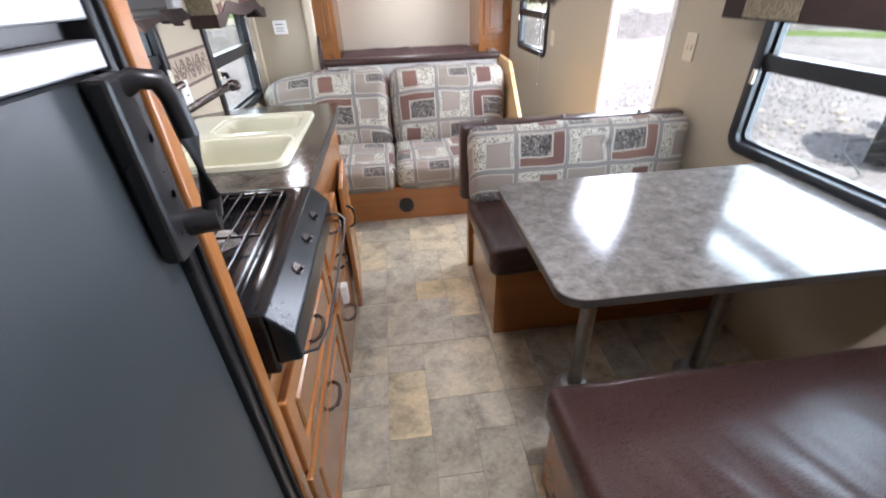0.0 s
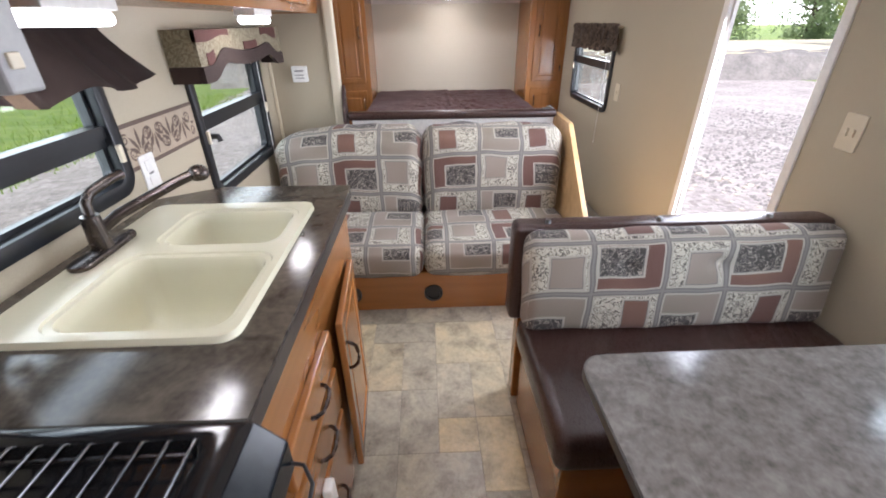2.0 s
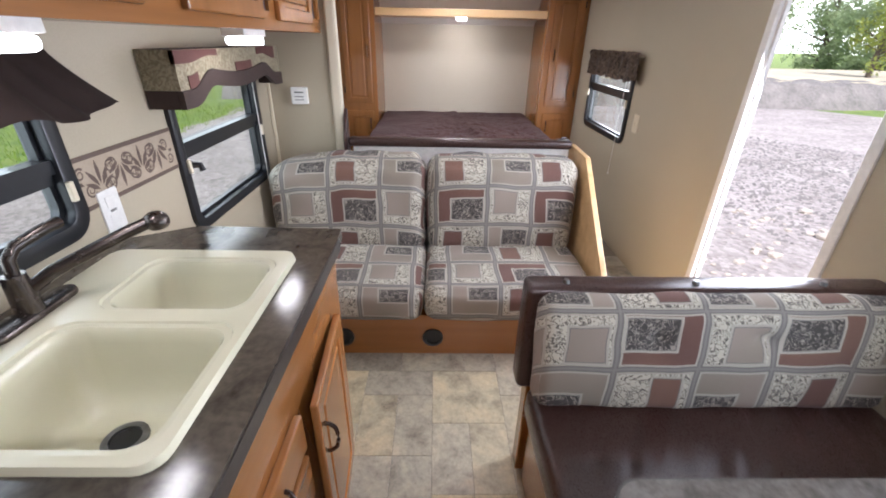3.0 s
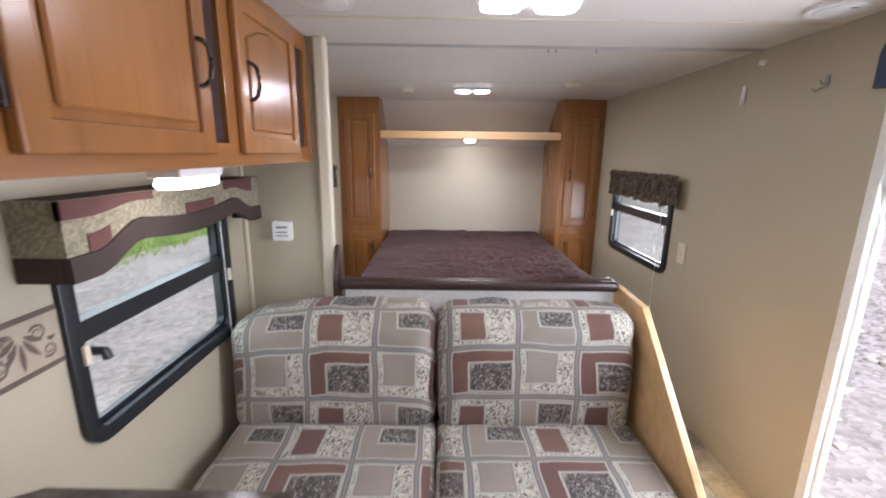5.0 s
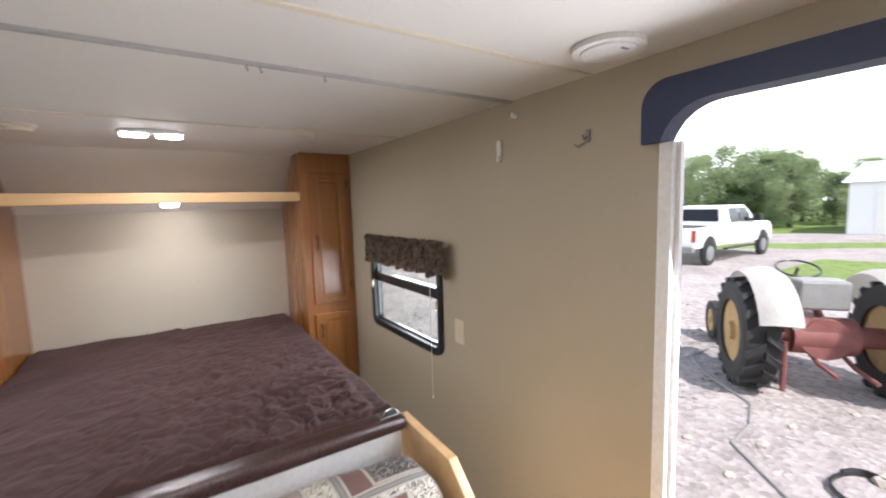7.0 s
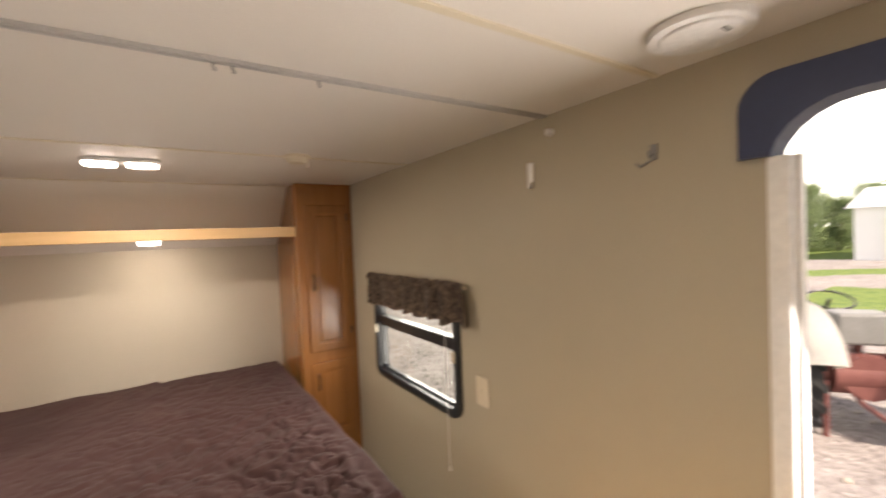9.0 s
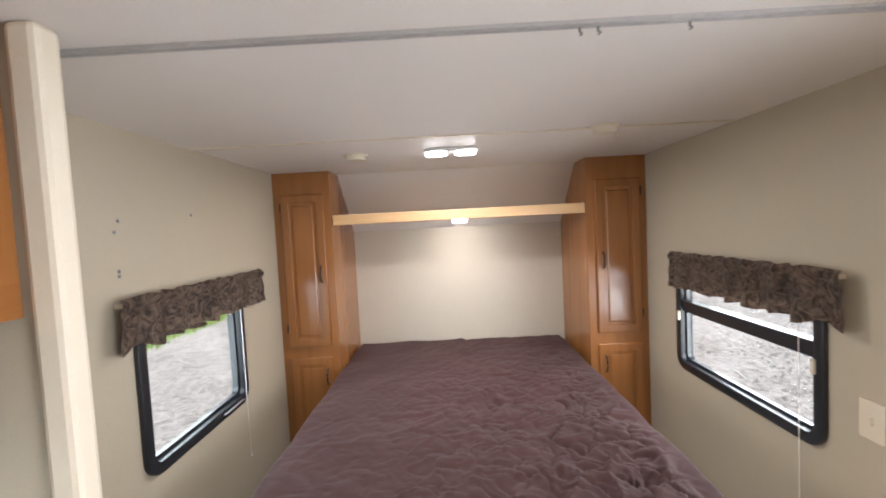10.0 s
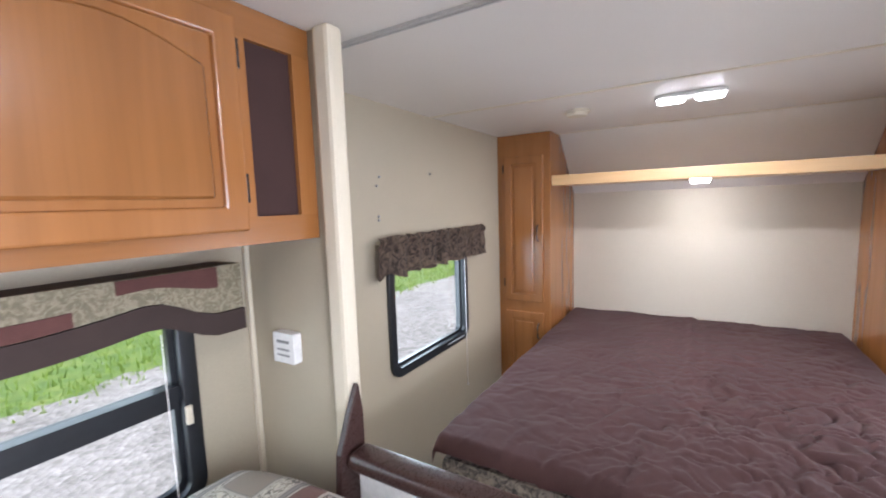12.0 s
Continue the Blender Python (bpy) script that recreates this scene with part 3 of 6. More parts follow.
def blanket():
    bm = bmesh.new()
    nx, ny = 220, 290
    g = []
    for i in range(nx + 1):
        row = []
        for j in range(ny + 1):
            u, w = -0.80 + 1.60 * i / nx, j / ny
            x = 0.245 + max(-0.755, min(0.755, u))
            over = max(0.0, abs(u) - 0.745)
            y = 3.79 + (YH - 0.03 - 3.79) * w
            z = 0.703 - over * 0.9
            z += 0.012 * noise.noise(Vector((x * 4, y * 4, 0)))
            warp = Vector((x + 0.05 * noise.noise(Vector((x * 9, y * 9, 2))), y + 0.05 * noise.noise(Vector((x * 9, y * 9, 8))), 0))
            zone = 0.85 * (0.25 + 0.75 * min(1, max(0, (x + 0.30) * 1.3))) * min(1, max(0.15, (0.99 - x) * 9)) * (0.35 + 0.65 * min(1, max(0, (5.35 - y) * 0.9)))
            for freq, high, sharp in ((8, 0.017, 3.0), (15, 0.013, 2.8), (30, 0.006, 2.2)):
                z -= high * zone * max(0, 1 - abs(noise.noise(warp * freq + Vector((0, 0, freq)))) * sharp) ** 1.6
            crease = noise.noise(Vector(((x - y * 0.8) * 6, (y + x * 0.8) * 2.2, 3)))
            z += 0.016 * zone * max(0, 1 - abs(crease) * 6) + 0.003 * math.exp(-((y - 4.33 - 0.03 * math.sin(x * 5)) / 0.014) ** 2)
            z -= 0.045 * max(0, 1 - (y - 3.79) / 0.05) ** 1.5
            seam = x + 0.012 * noise.noise(Vector((y * 5, 3, 3)))
            z += 0.008 * math.exp(-((seam - 0.255) / 0.022) ** 2) - 0.005 * math.exp(-((seam - 0.30) / 0.016) ** 2) * (0.6 + 0.4 * noise.noise(Vector((y * 4, 9, 1))))
            row.append(bm.verts.new((x, y, max(0.55, z + 0.004))))
        g.append(row)
    for i in range(nx):
        for j in range(ny):
            bm.faces.new((g[i][j], g[i + 1][j], g[i + 1][j + 1], g[i][j + 1]))
    r = bmesh.ops.solidify(bm, geom=bm.faces[:], thickness=-0.008)
    return bm


solid("bedspread", blanket(), SPREAD, "wrinkled plum-brown quilted bedspread on the mattress", "bedspread", smooth=True)

# ---- sofa ----
sofa = empty("sofa", (0.0, 3.0, 0), "jackknife sofa in patchwork fabric on a maple base", "sofa")
part("base", box(-0.83, 0.80, 2.62, 3.30, 0, 0.235, 0.004), WOOD_X, sofa, "maple base board")
for x in (0.036, -0.40):
    part("vent", ring(rounded(x - 0.05, x + 0.05, 0.055, 0.155, 0.05), rounded(x - 0.036, x + 0.036, 0.069, 0.141, 0.036), facing(2.62), 0.01, 0.0), BLACK, sofa, "round black furnace vent", True)
    part("vent_hole", plate(rounded(x - 0.038, x + 0.038, 0.067, 0.143, 0.038), facing(2.62), 0.002, -0.002), BLACK, sofa)
for a, b, cl in ((-0.83, -0.01, (-0.065, 3.225, 1, 1)), (-0.005, 0.815, (0.345, 3.242, 1, 1))):
    part("seat_cushion", cushion(a, b, 2.57, 3.16, 0.225, 0.40, 0.055, (0.0, 0.014, 0.022), (34, 26, 10), 0.009, a, cl), FABRIC, sofa, "", True)
for a, b, cl in ((-0.835, -0.01, (-0.515, 3.775, 1, 1)), (-0.005, 0.80, (0.045, 3.79, 1, 1))):
    bm = cushion(a, b, 3.06, 3.30, 0.36, 0.86, 0.075, (0.0, 0.022, 0.02), (34, 10, 26), 0.013, a + 3, cl)
    for vv in bm.verts:
        vv.co.y += (vv.co.z - 0.4) * 0.10 - 0.04
        if a < -0.5:
            vv.co.z -= max(0, -0.45 - vv.co.x) * 0.12 * max(0, (vv.co.z - 0.5) / 0.36)
    part("back_cushion", bm, FABRIC, sofa, "", True)
# end panel with a sloping top
prof = [(2.56, 0.0), (3.40, 0.0), (3.40, 0.895), (3.12, 0.885), (3.06, 0.83), (2.60, 0.40), (2.56, 0.34)]
pm = lambda u, v, d: Vector((0.822 + d, u, v))  # noqa: E731
solid("sofa_end_panel", soft_edges(plate(prof, pm, 0.0, 0.028), 0.003), PINE, "pale maple end panel with a sloping edge beside the sofa", "panel")

# ---- dinette ----
def bench(y_front, y_back, face, label):
    """face: +1 where the seat looks towards +y."""
    b = empty("dinette_bench", (0.88, (y_front + y_back) / 2, 0), label, "bench", "dinette benches")
    lo, hi = min(y_front, y_back), max(y_front, y_back)
    part("base", box(0.362, XR - 0.003, lo + 0.02, hi - 0.02, 0, 0.33, 0.003), WOOD_X, b, "maple plywood base")
    seat = cushion(0.335, XR - 0.005, lo, hi, 0.325, 0.445, 0.035, (0, 0.0, 0.012), (90, 40, 6), 0.003)
    for q in seat.verts:
        if q.co.z > 0.43:
            deep = (q.co.y - lo) / (hi - lo) if face < 0 else (hi - q.co.y) / (hi - lo)
            pull = noise.noise(Vector(((q.co.x - 0.25 * deep) * 13, deep * 1.6, 3)))
            q.co.z += 0.007 * max(0, 1 - abs(pull) * 4) * max(0, deep - 0.25) - 0.004 * max(0, 1 - abs(pull - 0.3) * 3) * deep
    part("seat_cushion", seat, VINYL, b, "brown vinyl seat cushion", True)
    return b


far = bench(1.42, 1.97, -1, "dinette bench with vinyl seat and patchwork back")
part("back_panel", box(0.345, XR - 0.004, 1.985, 2.045, 0, 0.76, 0.004), WOOD_X, far)
part("back_rim", soft_edges(box(0.305, XR - 0.004, 1.965, 2.055, 0.42, 0.80), 0.02, 40, 3), VINYL, far, "brown vinyl back rim", True)
bm = cushion(0.335, XR - 0.01, 1.872, 1.975, 0.44, 0.79, 0.045, (0, 0.018, 0.004), (72, 8, 30), 0.007, 5, (0.785, 2.462, -1.12, -1.08), ((0.665, 0.69), (0.965, 0.69)))
for vv in bm.verts:
    vv.co.y += (vv.co.z - 0.6) * 0.12
part("back_cushion", bm, FABRIC, far, "patchwork back cushion", True)
for x in (0.42, 0.80, 1.18):
    part("stud", cyl((x, 2.0, 0.797), (x, 2.0, 0.812), 0.011, 0.008, 12), CHROME, far, "chrome stud", True)
near = bench(0.79, 0.12, 1, "dinette bench with a brown vinyl seat")
part("back_rim", soft_edges(box(0.335, XR - 0.004, 0.02, 0.12, 0.1, 0.80), 0.02, 40, 3), VINYL, near, "brown vinyl back", True)

table = empty("dinette_table", (0.88, 1.11, 0), "grey stone-laminate dinette table on steel legs", "table")
outl = rounded(0.35, XR - 0.006, 0.775, 1.445, (0.06, 0.005, 0.005, 0.06), 6)
part("tabletop", plate(outl, flat(0.0), 0.708, 0.730), TABLE, table)
part("edge_band", ring([(u + (-0.004 if u < 0.5 else 0), v + (0.003 if v > 1.1 else -0.003)) for u, v in outl], outl, flat(0.0), 0.707, 0.729), EDGE, table, "dark edge band")
for x in (0.60, 1.10):
    part("leg", cyl((x, 1.10, 0.03), (x, 1.10, 0.71), 0.026, None, 20), CHROME, table, "steel tube leg", True)
    part("foot_cup", cyl((x, 1.10, 0), (x, 1.10, 0.035), 0.075, 0.05, 24), SILVER, table, "", True)
    part("top_cup", cyl((x, 1.10, 0.67), (x, 1.10, 0.708), 0.04, 0.075, 24), SILVER, table, "", True)

# ---- kitchen run ----
XF = -0.275
kit = empty("base_cabinet", (-0.57, 1.4, 0), "maple kitchen base cabinet with doors and drawers", "cabinet")
part("body", box(XL + 0.002, XF, 1.17, 2.13, 0.0, 0.69), WOOD_Z, kit)
part("face_rail", box(XF - 0.02, XF, 1.17, 2.13, 0.6905, 0.848), WOOD_Y, kit)
part("end_board", box(XL + 0.002, XF - 0.0205, 2.112, 2.13, 0.6905, 0.848), WOOD_Y, kit)
part("body", box(XL + 0.002, XF, 0.607, 1.168, 0.0, 0.72), WOOD_Z, kit)
pl = side(XF, 1)
AJAR = radians(4)


def ajar(u, v, d):
    """Swung out a little about the hinge at the far end."""
    r, a = 2.03 - u, AJAR
    return Vector((XF + 0.004 + r * math.sin(a) + d * math.cos(a), 2.03 - r * math.cos(a) + d * math.sin(a), v))


d1 = panel_door(kit, ajar, 1.665, 2.03, 0.05, 0.665, False)
handle(d1, ajar(1.70, 0.47, 0.02), (math.cos(AJAR), math.sin(AJAR), 0))
for z0, z1 in ((0.05, 0.36), (0.39, 0.53), (0.56, 0.665)):
    dr = part("drawer", soft_edges(box(XF, XF + 0.02, 1.26, 1.645, z0, z1), 0.005), WOOD_Y, kit, "maple drawer front")
    handle(dr, (XF + 0.02, 1.40, (z0 + z1) / 2), (1, 0, 0), (0, 1, 0))
for z0, z1 in ((0.05, 0.40), (0.43, 0.665)):
    dr = panel_door(kit, pl, 0.64, 1.22, z0, z1, False, WOOD_Y)
    handle(dr, (XF + 0.02, 0.87, z1 - 0.06), (1, 0, 0), (0, 1, 0))

counter = empty("countertop", (-0.56, 1.67, 0.85), "dark stone-laminate kitchen countertop", "countertop")
SX0, SX1, SY0, SY1 = -0.815, -0.335, 1.345, 1.985
out = [(XL + 0.002, 1.175), (-0.25, 1.175), (-0.25, 2.10), (-0.254, 2.168), (-0.70, 2.175), (XL + 0.002, 2.07)]
bm = bmesh.new()
hole = [(SX0 + 0.03, SY0 + 0.03), (SX1 - 0.03, SY0 + 0.03), (SX1 - 0.03, SY1 - 0.03), (SX0 + 0.03, SY1 - 0.03)]
for z in (0.85, 0.888):
    o = [bm.verts.new((x, y, z)) for x, y in out]
    h = [bm.verts.new((x, y, z)) for x, y in hole]
    for f in ((o[0], o[1], h[1], h[0]), (o[1], o[2], h[2], h[1]), (o[2], o[3], h[2]), (o[3], o[4], h[3], h[2]), (o[4], o[5], h[3]), (o[5], o[0], h[0], h[3])):
        bm.faces.new(f)
vs = list(bm.verts)
lo_o, lo_h, hi_o, hi_h = vs[0:6], vs[6:10], vs[10:16], vs[16:20]
for k in range(6):
    bm.faces.new((lo_o[k], lo_o[(k + 1) % 6], hi_o[(k + 1) % 6], hi_o[k]))
for k in range(4):
    bm.faces.new((lo_h[k], lo_h[(k + 1) % 4], hi_h[(k + 1) % 4], hi_h[k]))
bmesh.ops.recalc_face_normals(bm, faces=bm.faces)
part("worktop", bm, COUNTER, counter)
part("edge_band", box(-0.2495, -0.246, 1.176, 2.10, 0.848, 0.884), EDGE, counter)


def basin(bm, x0, x1, y0, y1, top, depth, r=0.05, k=5):
    """A bowl: rings of rounded rectangles going down to a floor."""
    levels = ((0.0, 0.0), (0.003, -0.005), (0.014, -0.0065), (0.019, -0.014), (0.022, -0.04), (0.028, -depth * 0.6), (0.036, -depth + 0.03), (0.05, -depth + 0.008), (0.075, -depth))
    rings = []
    for ins, dz in levels:
        rings.append([bm.verts.new((u, v, top + dz)) for u, v in rounded(x0 + ins, x1 - ins, y0 + ins, y1 - ins, max(0.02, r - ins * 0.3), k)])
    n = len(rings[0])
    for a, b in zip(rings, rings[1:]):
        for i in range(n):
            bm.faces.new((a[i], a[(i + 1) % n], b[(i + 1) % n], b[i]))
    bm.faces.new(rings[-1])
    return rings[0]


sink = empty("kitchen_sink", (-0.575, 1.665, 0.70), "cream double-bowl kitchen sink set in the countertop", "sink")
bm = bmesh.new()
zt = 0.902
ra = basin(bm, -0.715, -0.352, 1.362, 1.668, zt, 0.18)
rb = basin(bm, -0.69, -0.362, 1.706, 1.945, zt, 0.15)
outer = [bm.verts.new((u, v, zt)) for u, v in rounded(SX0, SX1, SY0, SY1, 0.035, 5)]
low = [bm.verts.new((u, v, zt - 0.014)) for u, v in rounded(SX0 - 0.004, SX1 + 0.004, SY0 - 0.004, SY1 + 0.004, 0.038, 5)]
for i in range(len(outer)):
    bm.faces.new((outer[i], outer[(i + 1) % len(outer)], low[(i + 1) % len(low)], low[i]))
edges = [bm.edges.get((r[i], r[(i + 1) % len(r)])) for r in (outer, ra, rb) for i in range(len(r))]
bmesh.ops.triangle_fill(bm, use_beauty=True, edges=edges)
bmesh.ops.recalc_face_normals(bm, faces=bm.faces)
part("double_bowl", bm, SINKMAT, sink, "", True)
for y, z in ((1.53, zt - 0.178), (1.825, zt - 0.148)):
    part("strainer", ring(rounded(-0.59, -0.51, y - 0.04, y + 0.04, 0.04), rounded(-0.578, -0.522, y - 0.028, y + 0.028, 0.028), flat(z), 0.0, 0.005), CHROME, sink, "steel strainer ring", True)
    part("drain", plate(rounded(-0.58, -0.52, y - 0.03, y + 0.03, 0.03), flat(z), 0.0, 0.001), BLACK, sink)

fa = empty("faucet", (-0.775, 1.68, 0.902), "dark bronze single-lever kitchen faucet", "faucet")
part("base_plate", soft_edges(plate(rounded(-0.805, -0.75, 1.575, 1.785, 0.027, 6), flat(0.902), 0.0, 0.016), 0.006), BRONZE, fa, "", True)
part("body", cyl((-0.777, 1.68, 0.915), (-0.777, 1.68, 1.0), 0.025, 0.02, 20), BRONZE, fa, "", True)
part("lever", tube([(-0.777, 1.68, 1.0), (-0.777, 1.685, 1.03), (-0.77, 1.70, 1.05), (-0.75, 1.75, 1.066), (-0.74, 1.78, 1.07)], 0.012, 10), BRONZE, fa, "", True)
part("spout", tube([(-0.777, 1.685, 0.955), (-0.74, 1.72, 0.985), (-0.64, 1.81, 1.03), (-0.60, 1.845, 1.045)], 0.014, 12), BRONZE, fa, "", True)
bm = bmesh.new()
bmesh.ops.create_uvsphere(bm, u_segments=20, v_segments=12, radius=0.023)
for q in bm.verts:
    q.co = Vector((q.co.x * 1.15 - 0.592, q.co.y * 1.15 + 1.852, max(q.co.z, -0.017) + 1.043))
part("spray_head", bm, BRONZE, fa, "", True)

# cooktop
st = empty("cooktop", (-0.52, 0.9, 0.72), "black enamel gas cooktop with a wire grate", "cooktop")
part("body", soft_edges(box(-0.75, -0.237, 0.63, 1.165, 0.76, 0.872), 0.006), ENAMEL, st)
bm = ring(rounded(-0.75, -0.235, 0.63, 1.165, 0.012), rounded(-0.73, -0.29, 0.66, 1.135, 0.03), flat(0.868), 0.0, 0.03)
part("rim", soft_edges(bm, 0.004), ENAMEL, st, "glossy raised rim", True)
bm = bmesh.new()
a = [bm.verts.new((-0.237, y, 0.897)) for y in (0.63, 1.165)] + [bm.verts.new((-0.195, y, 0.85)) for y in (1.165, 0.63)]
b = [bm.verts.new((-0.237, y, 0.785)) for y in (0.63, 1.165)] + [bm.verts.new((-0.195, y, 0.79)) for y in (1.165, 0.63)]
bm.faces.new(a)
bm.faces.new(b[::-1])
for k in range(4):
    bm.faces.new((a[k], b[k], b[(k + 1) % 4], a[(k + 1) % 4]))
bmesh.ops.recalc_face_normals(bm, faces=bm.faces)
part("control_panel", soft_edges(bm, 0.004), SLATE, st, "sloping black control panel")
for y in (0.80, 0.92, 1.03):
    part("knob_stem", cyl((-0.217, y, 0.862), (-0.203, y, 0.876), 0.004, 0.004, 10), BRONZE, st, "bare knob stem", True)
for x in [-0.712 + 0.0345 * i for i in range(13)]:
    part("grate_bar", tube([(x, 0.655, 0.893), (x, 0.664, 0.905), (x, 1.128, 0.905), (x, 1.137, 0.893)], 0.0026, 6), GRATE, st, "", True)
for y in (0.69, 0.905, 1.11):
    part("grate_rail", tube([(-0.725, y, 0.899), (-0.293, y, 0.899)], 0.0033, 6), GRATE, st, "", True)
for x, y in ((-0.585, 1.03), (-0.40, 0.93), (-0.61, 0.77)):
    part("burner", cyl((x, y, 0.873), (x, y, 0.890), 0.038, 0.030, 24), BURNER, st, "aluminium burner head", True)

ledge = empty("wood_ledge", (-0.81, 0.89, 0.72), "maple ledge with vent slots behind the cooktop", "ledge")
part("board", soft_edges(box(XL + 0.002, -0.753, 0.61, 1.172, 0.72, 0.892), 0.004), WOOD_Y, ledge)
for y in (0.93, 1.0, 1.07):
    part("slot", box(-0.83, -0.785, y, y + 0.005, 0.8915, 0.8926), BLACK, ledge, "dark vent slot")

# refrigerator
fr = empty("refrigerator", (-0.57, 0.2, 0), "charcoal absorption refrigerator in a maple surround", "refrigerator")
part("body", box(XL + 0.003, -0.30, -0.10, 0.555, 0.0, 1.90), BLACK, fr)
lower = part("lower_door", soft_edges(box(-0.30, -0.262, -0.09, 0.528, 0.12, 1.287), 0.004), FRIDGE, fr, "charcoal door panel")
upper = part("freezer_door", soft_edges(box(-0.30, -0.262, -0.09, 0.528, 1.36, 1.88), 0.004), FRIDGE, fr)
part("trim_strip", box(-0.30, -0.254, -0.09, 0.535, 1.2885, 1.313, 0.002), SILVER, lower, "silver strip")
part("trim_strip", box(-0.30, -0.254, -0.09, 0.535, 1.328, 1.359, 0.002), SILVER, upper, "silver strip")
part("gasket", box(-0.30, -0.275, -0.10, 0.53, 1.3135, 1.3275), BLACK, fr)
part("edge_trim", box(-0.30, -0.252, 0.529, 0.541, 0.12, 1.287, 0.003), BLACK, fr, "black edge trim")
part("edge_trim", box(-0.30, -0.256, 0.544, 0.556, 0.12, 1.88, 0.004), BLACK, fr, "black edge trim")
part("handle_plate", soft_edges(box(-0.258, -0.236, 0.490, 0.536, 1.095, 1.286), 0.005), BLACK, lower, "black handle plate")
part("edge_trim", soft_edges(box(-0.30, -0.251, 0.5565, 0.5645, 0.12, 1.88), 0.002), BLACK, fr)
hp = [(-0.25, 0.515, 1.268), (-0.230, 0.523, 1.280), (-0.216, 0.533, 1.276), (-0.211, 0.538, 1.258), (-0.209, 0.541, 1.22), (-0.209, 0.541, 1.15), (-0.213, 0.54, 1.128)]
part("handle", tube(hp, 0.0105, 12), BLACK, lower, "black pull handle", True)
part("handle_foot", cyl((-0.25, 0.528, 1.125), (-0.207, 0.54, 1.125), 0.015, 0.016, 18), BLACK, lower, "", True)
for z in (1.165, 1.225):
    part("bolt", cyl((-0.241, 0.522, z), (-0.236, 0.522, z), 0.006, 0.005, 10), CHROME, lower, "chrome screw", True)
fs = solid("fridge_surround", soft_edges(box(XL + 0.003, -0.245, 0.566, 0.596, 0, ZC - 0.003), 0.004), WOOD_Z, "maple upright beside the refrigerator", "panel")

# ---- upper cabinets ----
XU = -0.555
uc = empty("wall_cabinet", (-0.71, 2.4, 1.465), "maple overhead cabinet run with arched doors", "cabinet")
ZB = 1.44
part("top_rail", box(XU - 0.018, XU, 1.42, 3.385, 1.87, ZC - 0.003), WOOD_Y, uc)
part("bottom_rail", box(XU - 0.018, XU, 1.42, 3.385, ZB, 1.50), WOOD_Y, uc)
part("bottom", box(XL + 0.003, XU - 0.018, 1.42, 3.383, ZB + 0.004, ZB + 0.02), WOOD_Y, uc)
part("end_panel", box(XL + 0.003, XU - 0.001, 3.365, 3.387, ZB, ZC - 0.003), WOOD_Z, uc)
part("back", box(XL + 0.003, XL + 0.02, 1.42, 3.365, 1.475, ZC - 0.004), DARKHOLE, uc)
for a, b in ((1.42, 1.465), (1.90, 1.955), (2.06, 2.125), (2.535, 2.585), (2.675, 2.76), (3.165, 3.215), (3.335, 3.365)):
    part("stile", box(XU - 0.018, XU, a, b, 1.50, 1.87), WOOD_Z, uc)
for a, b in ((1.955, 2.06), (2.585, 2.675), (3.215, 3.335)):
    part("dark_panel", box(XU - 0.022, XU - 0.012, a - 0.005, b + 0.005, 1.495, 1.875), DARKHOLE, uc, "dark brown inset panel")
pl = side(XU, 1)
for a, b, hy in ((1.44, 1.93, 1.88), (2.095, 2.575, 2.53), (2.73, 3.185, 2.78)):
    dd = panel_door(uc, pl, a, b, 1.472, 1.90, True, WOOD_Z)
    handle(dd, (XU + 0.02, hy, 1.62), (1, 0, 0))
    for z in (1.53, 1.80):
        y = b if abs(hy - a) < abs(hy - b) else a - 0.008
        part("hinge", soft_edges(box(XU, XU + 0.014, y, y + 0.008, z, z + 0.06), 0.002), BRONZE, dd, "bronze hinge")

# microwave above the cooktop
mw = empty("microwave", (-0.66, 0.98, 1.30), "black microwave oven above the cooktop", "microwave")
part("body", box(XL + 0.003, -0.53, 0.62, 1.31, 1.30, 1.66, 0.006), BLACK, mw)
dr = part("door", soft_edges(box(-0.53, -0.505, 0.62, 1.305, 1.315, 1.65), 0.006), BLACK, mw, "dark grey door")
part("window_trim", ring(rounded(0.66, 1.20, 1.34, 1.625, 0.02), rounded(0.666, 1.194, 1.346, 1.619, 0.016), side(-0.505, 1), 0.003, 0.0), SILVER, dr, "thin silver line")
for y in (0.98, 1.06):
    part("knob", cyl((-0.505, y, 1.37), (-0.485, y, 1.37), 0.016, 0.013, 16), BLACK, mw, "black knob", True)
GREYBLOCK = mottled("grey_plastic", (0.34, 0.34, 0.33), (0.40, 0.40, 0.39), 6, 0.4)
ce = empty("cabinet_end", (-0.53, 1.385, 1.27), "pale grey end block of the overhead cabinets", "panel")
part("block", soft_edges(box(-0.575, -0.505, 1.335, 1.39, 1.315, ZC - 0.003), 0.005), GREYBLOCK, ce)
part("button", soft_edges(box(-0.505, -0.500, 1.345, 1.365, 1.345, 1.365), 0.002), CREAM, ce)

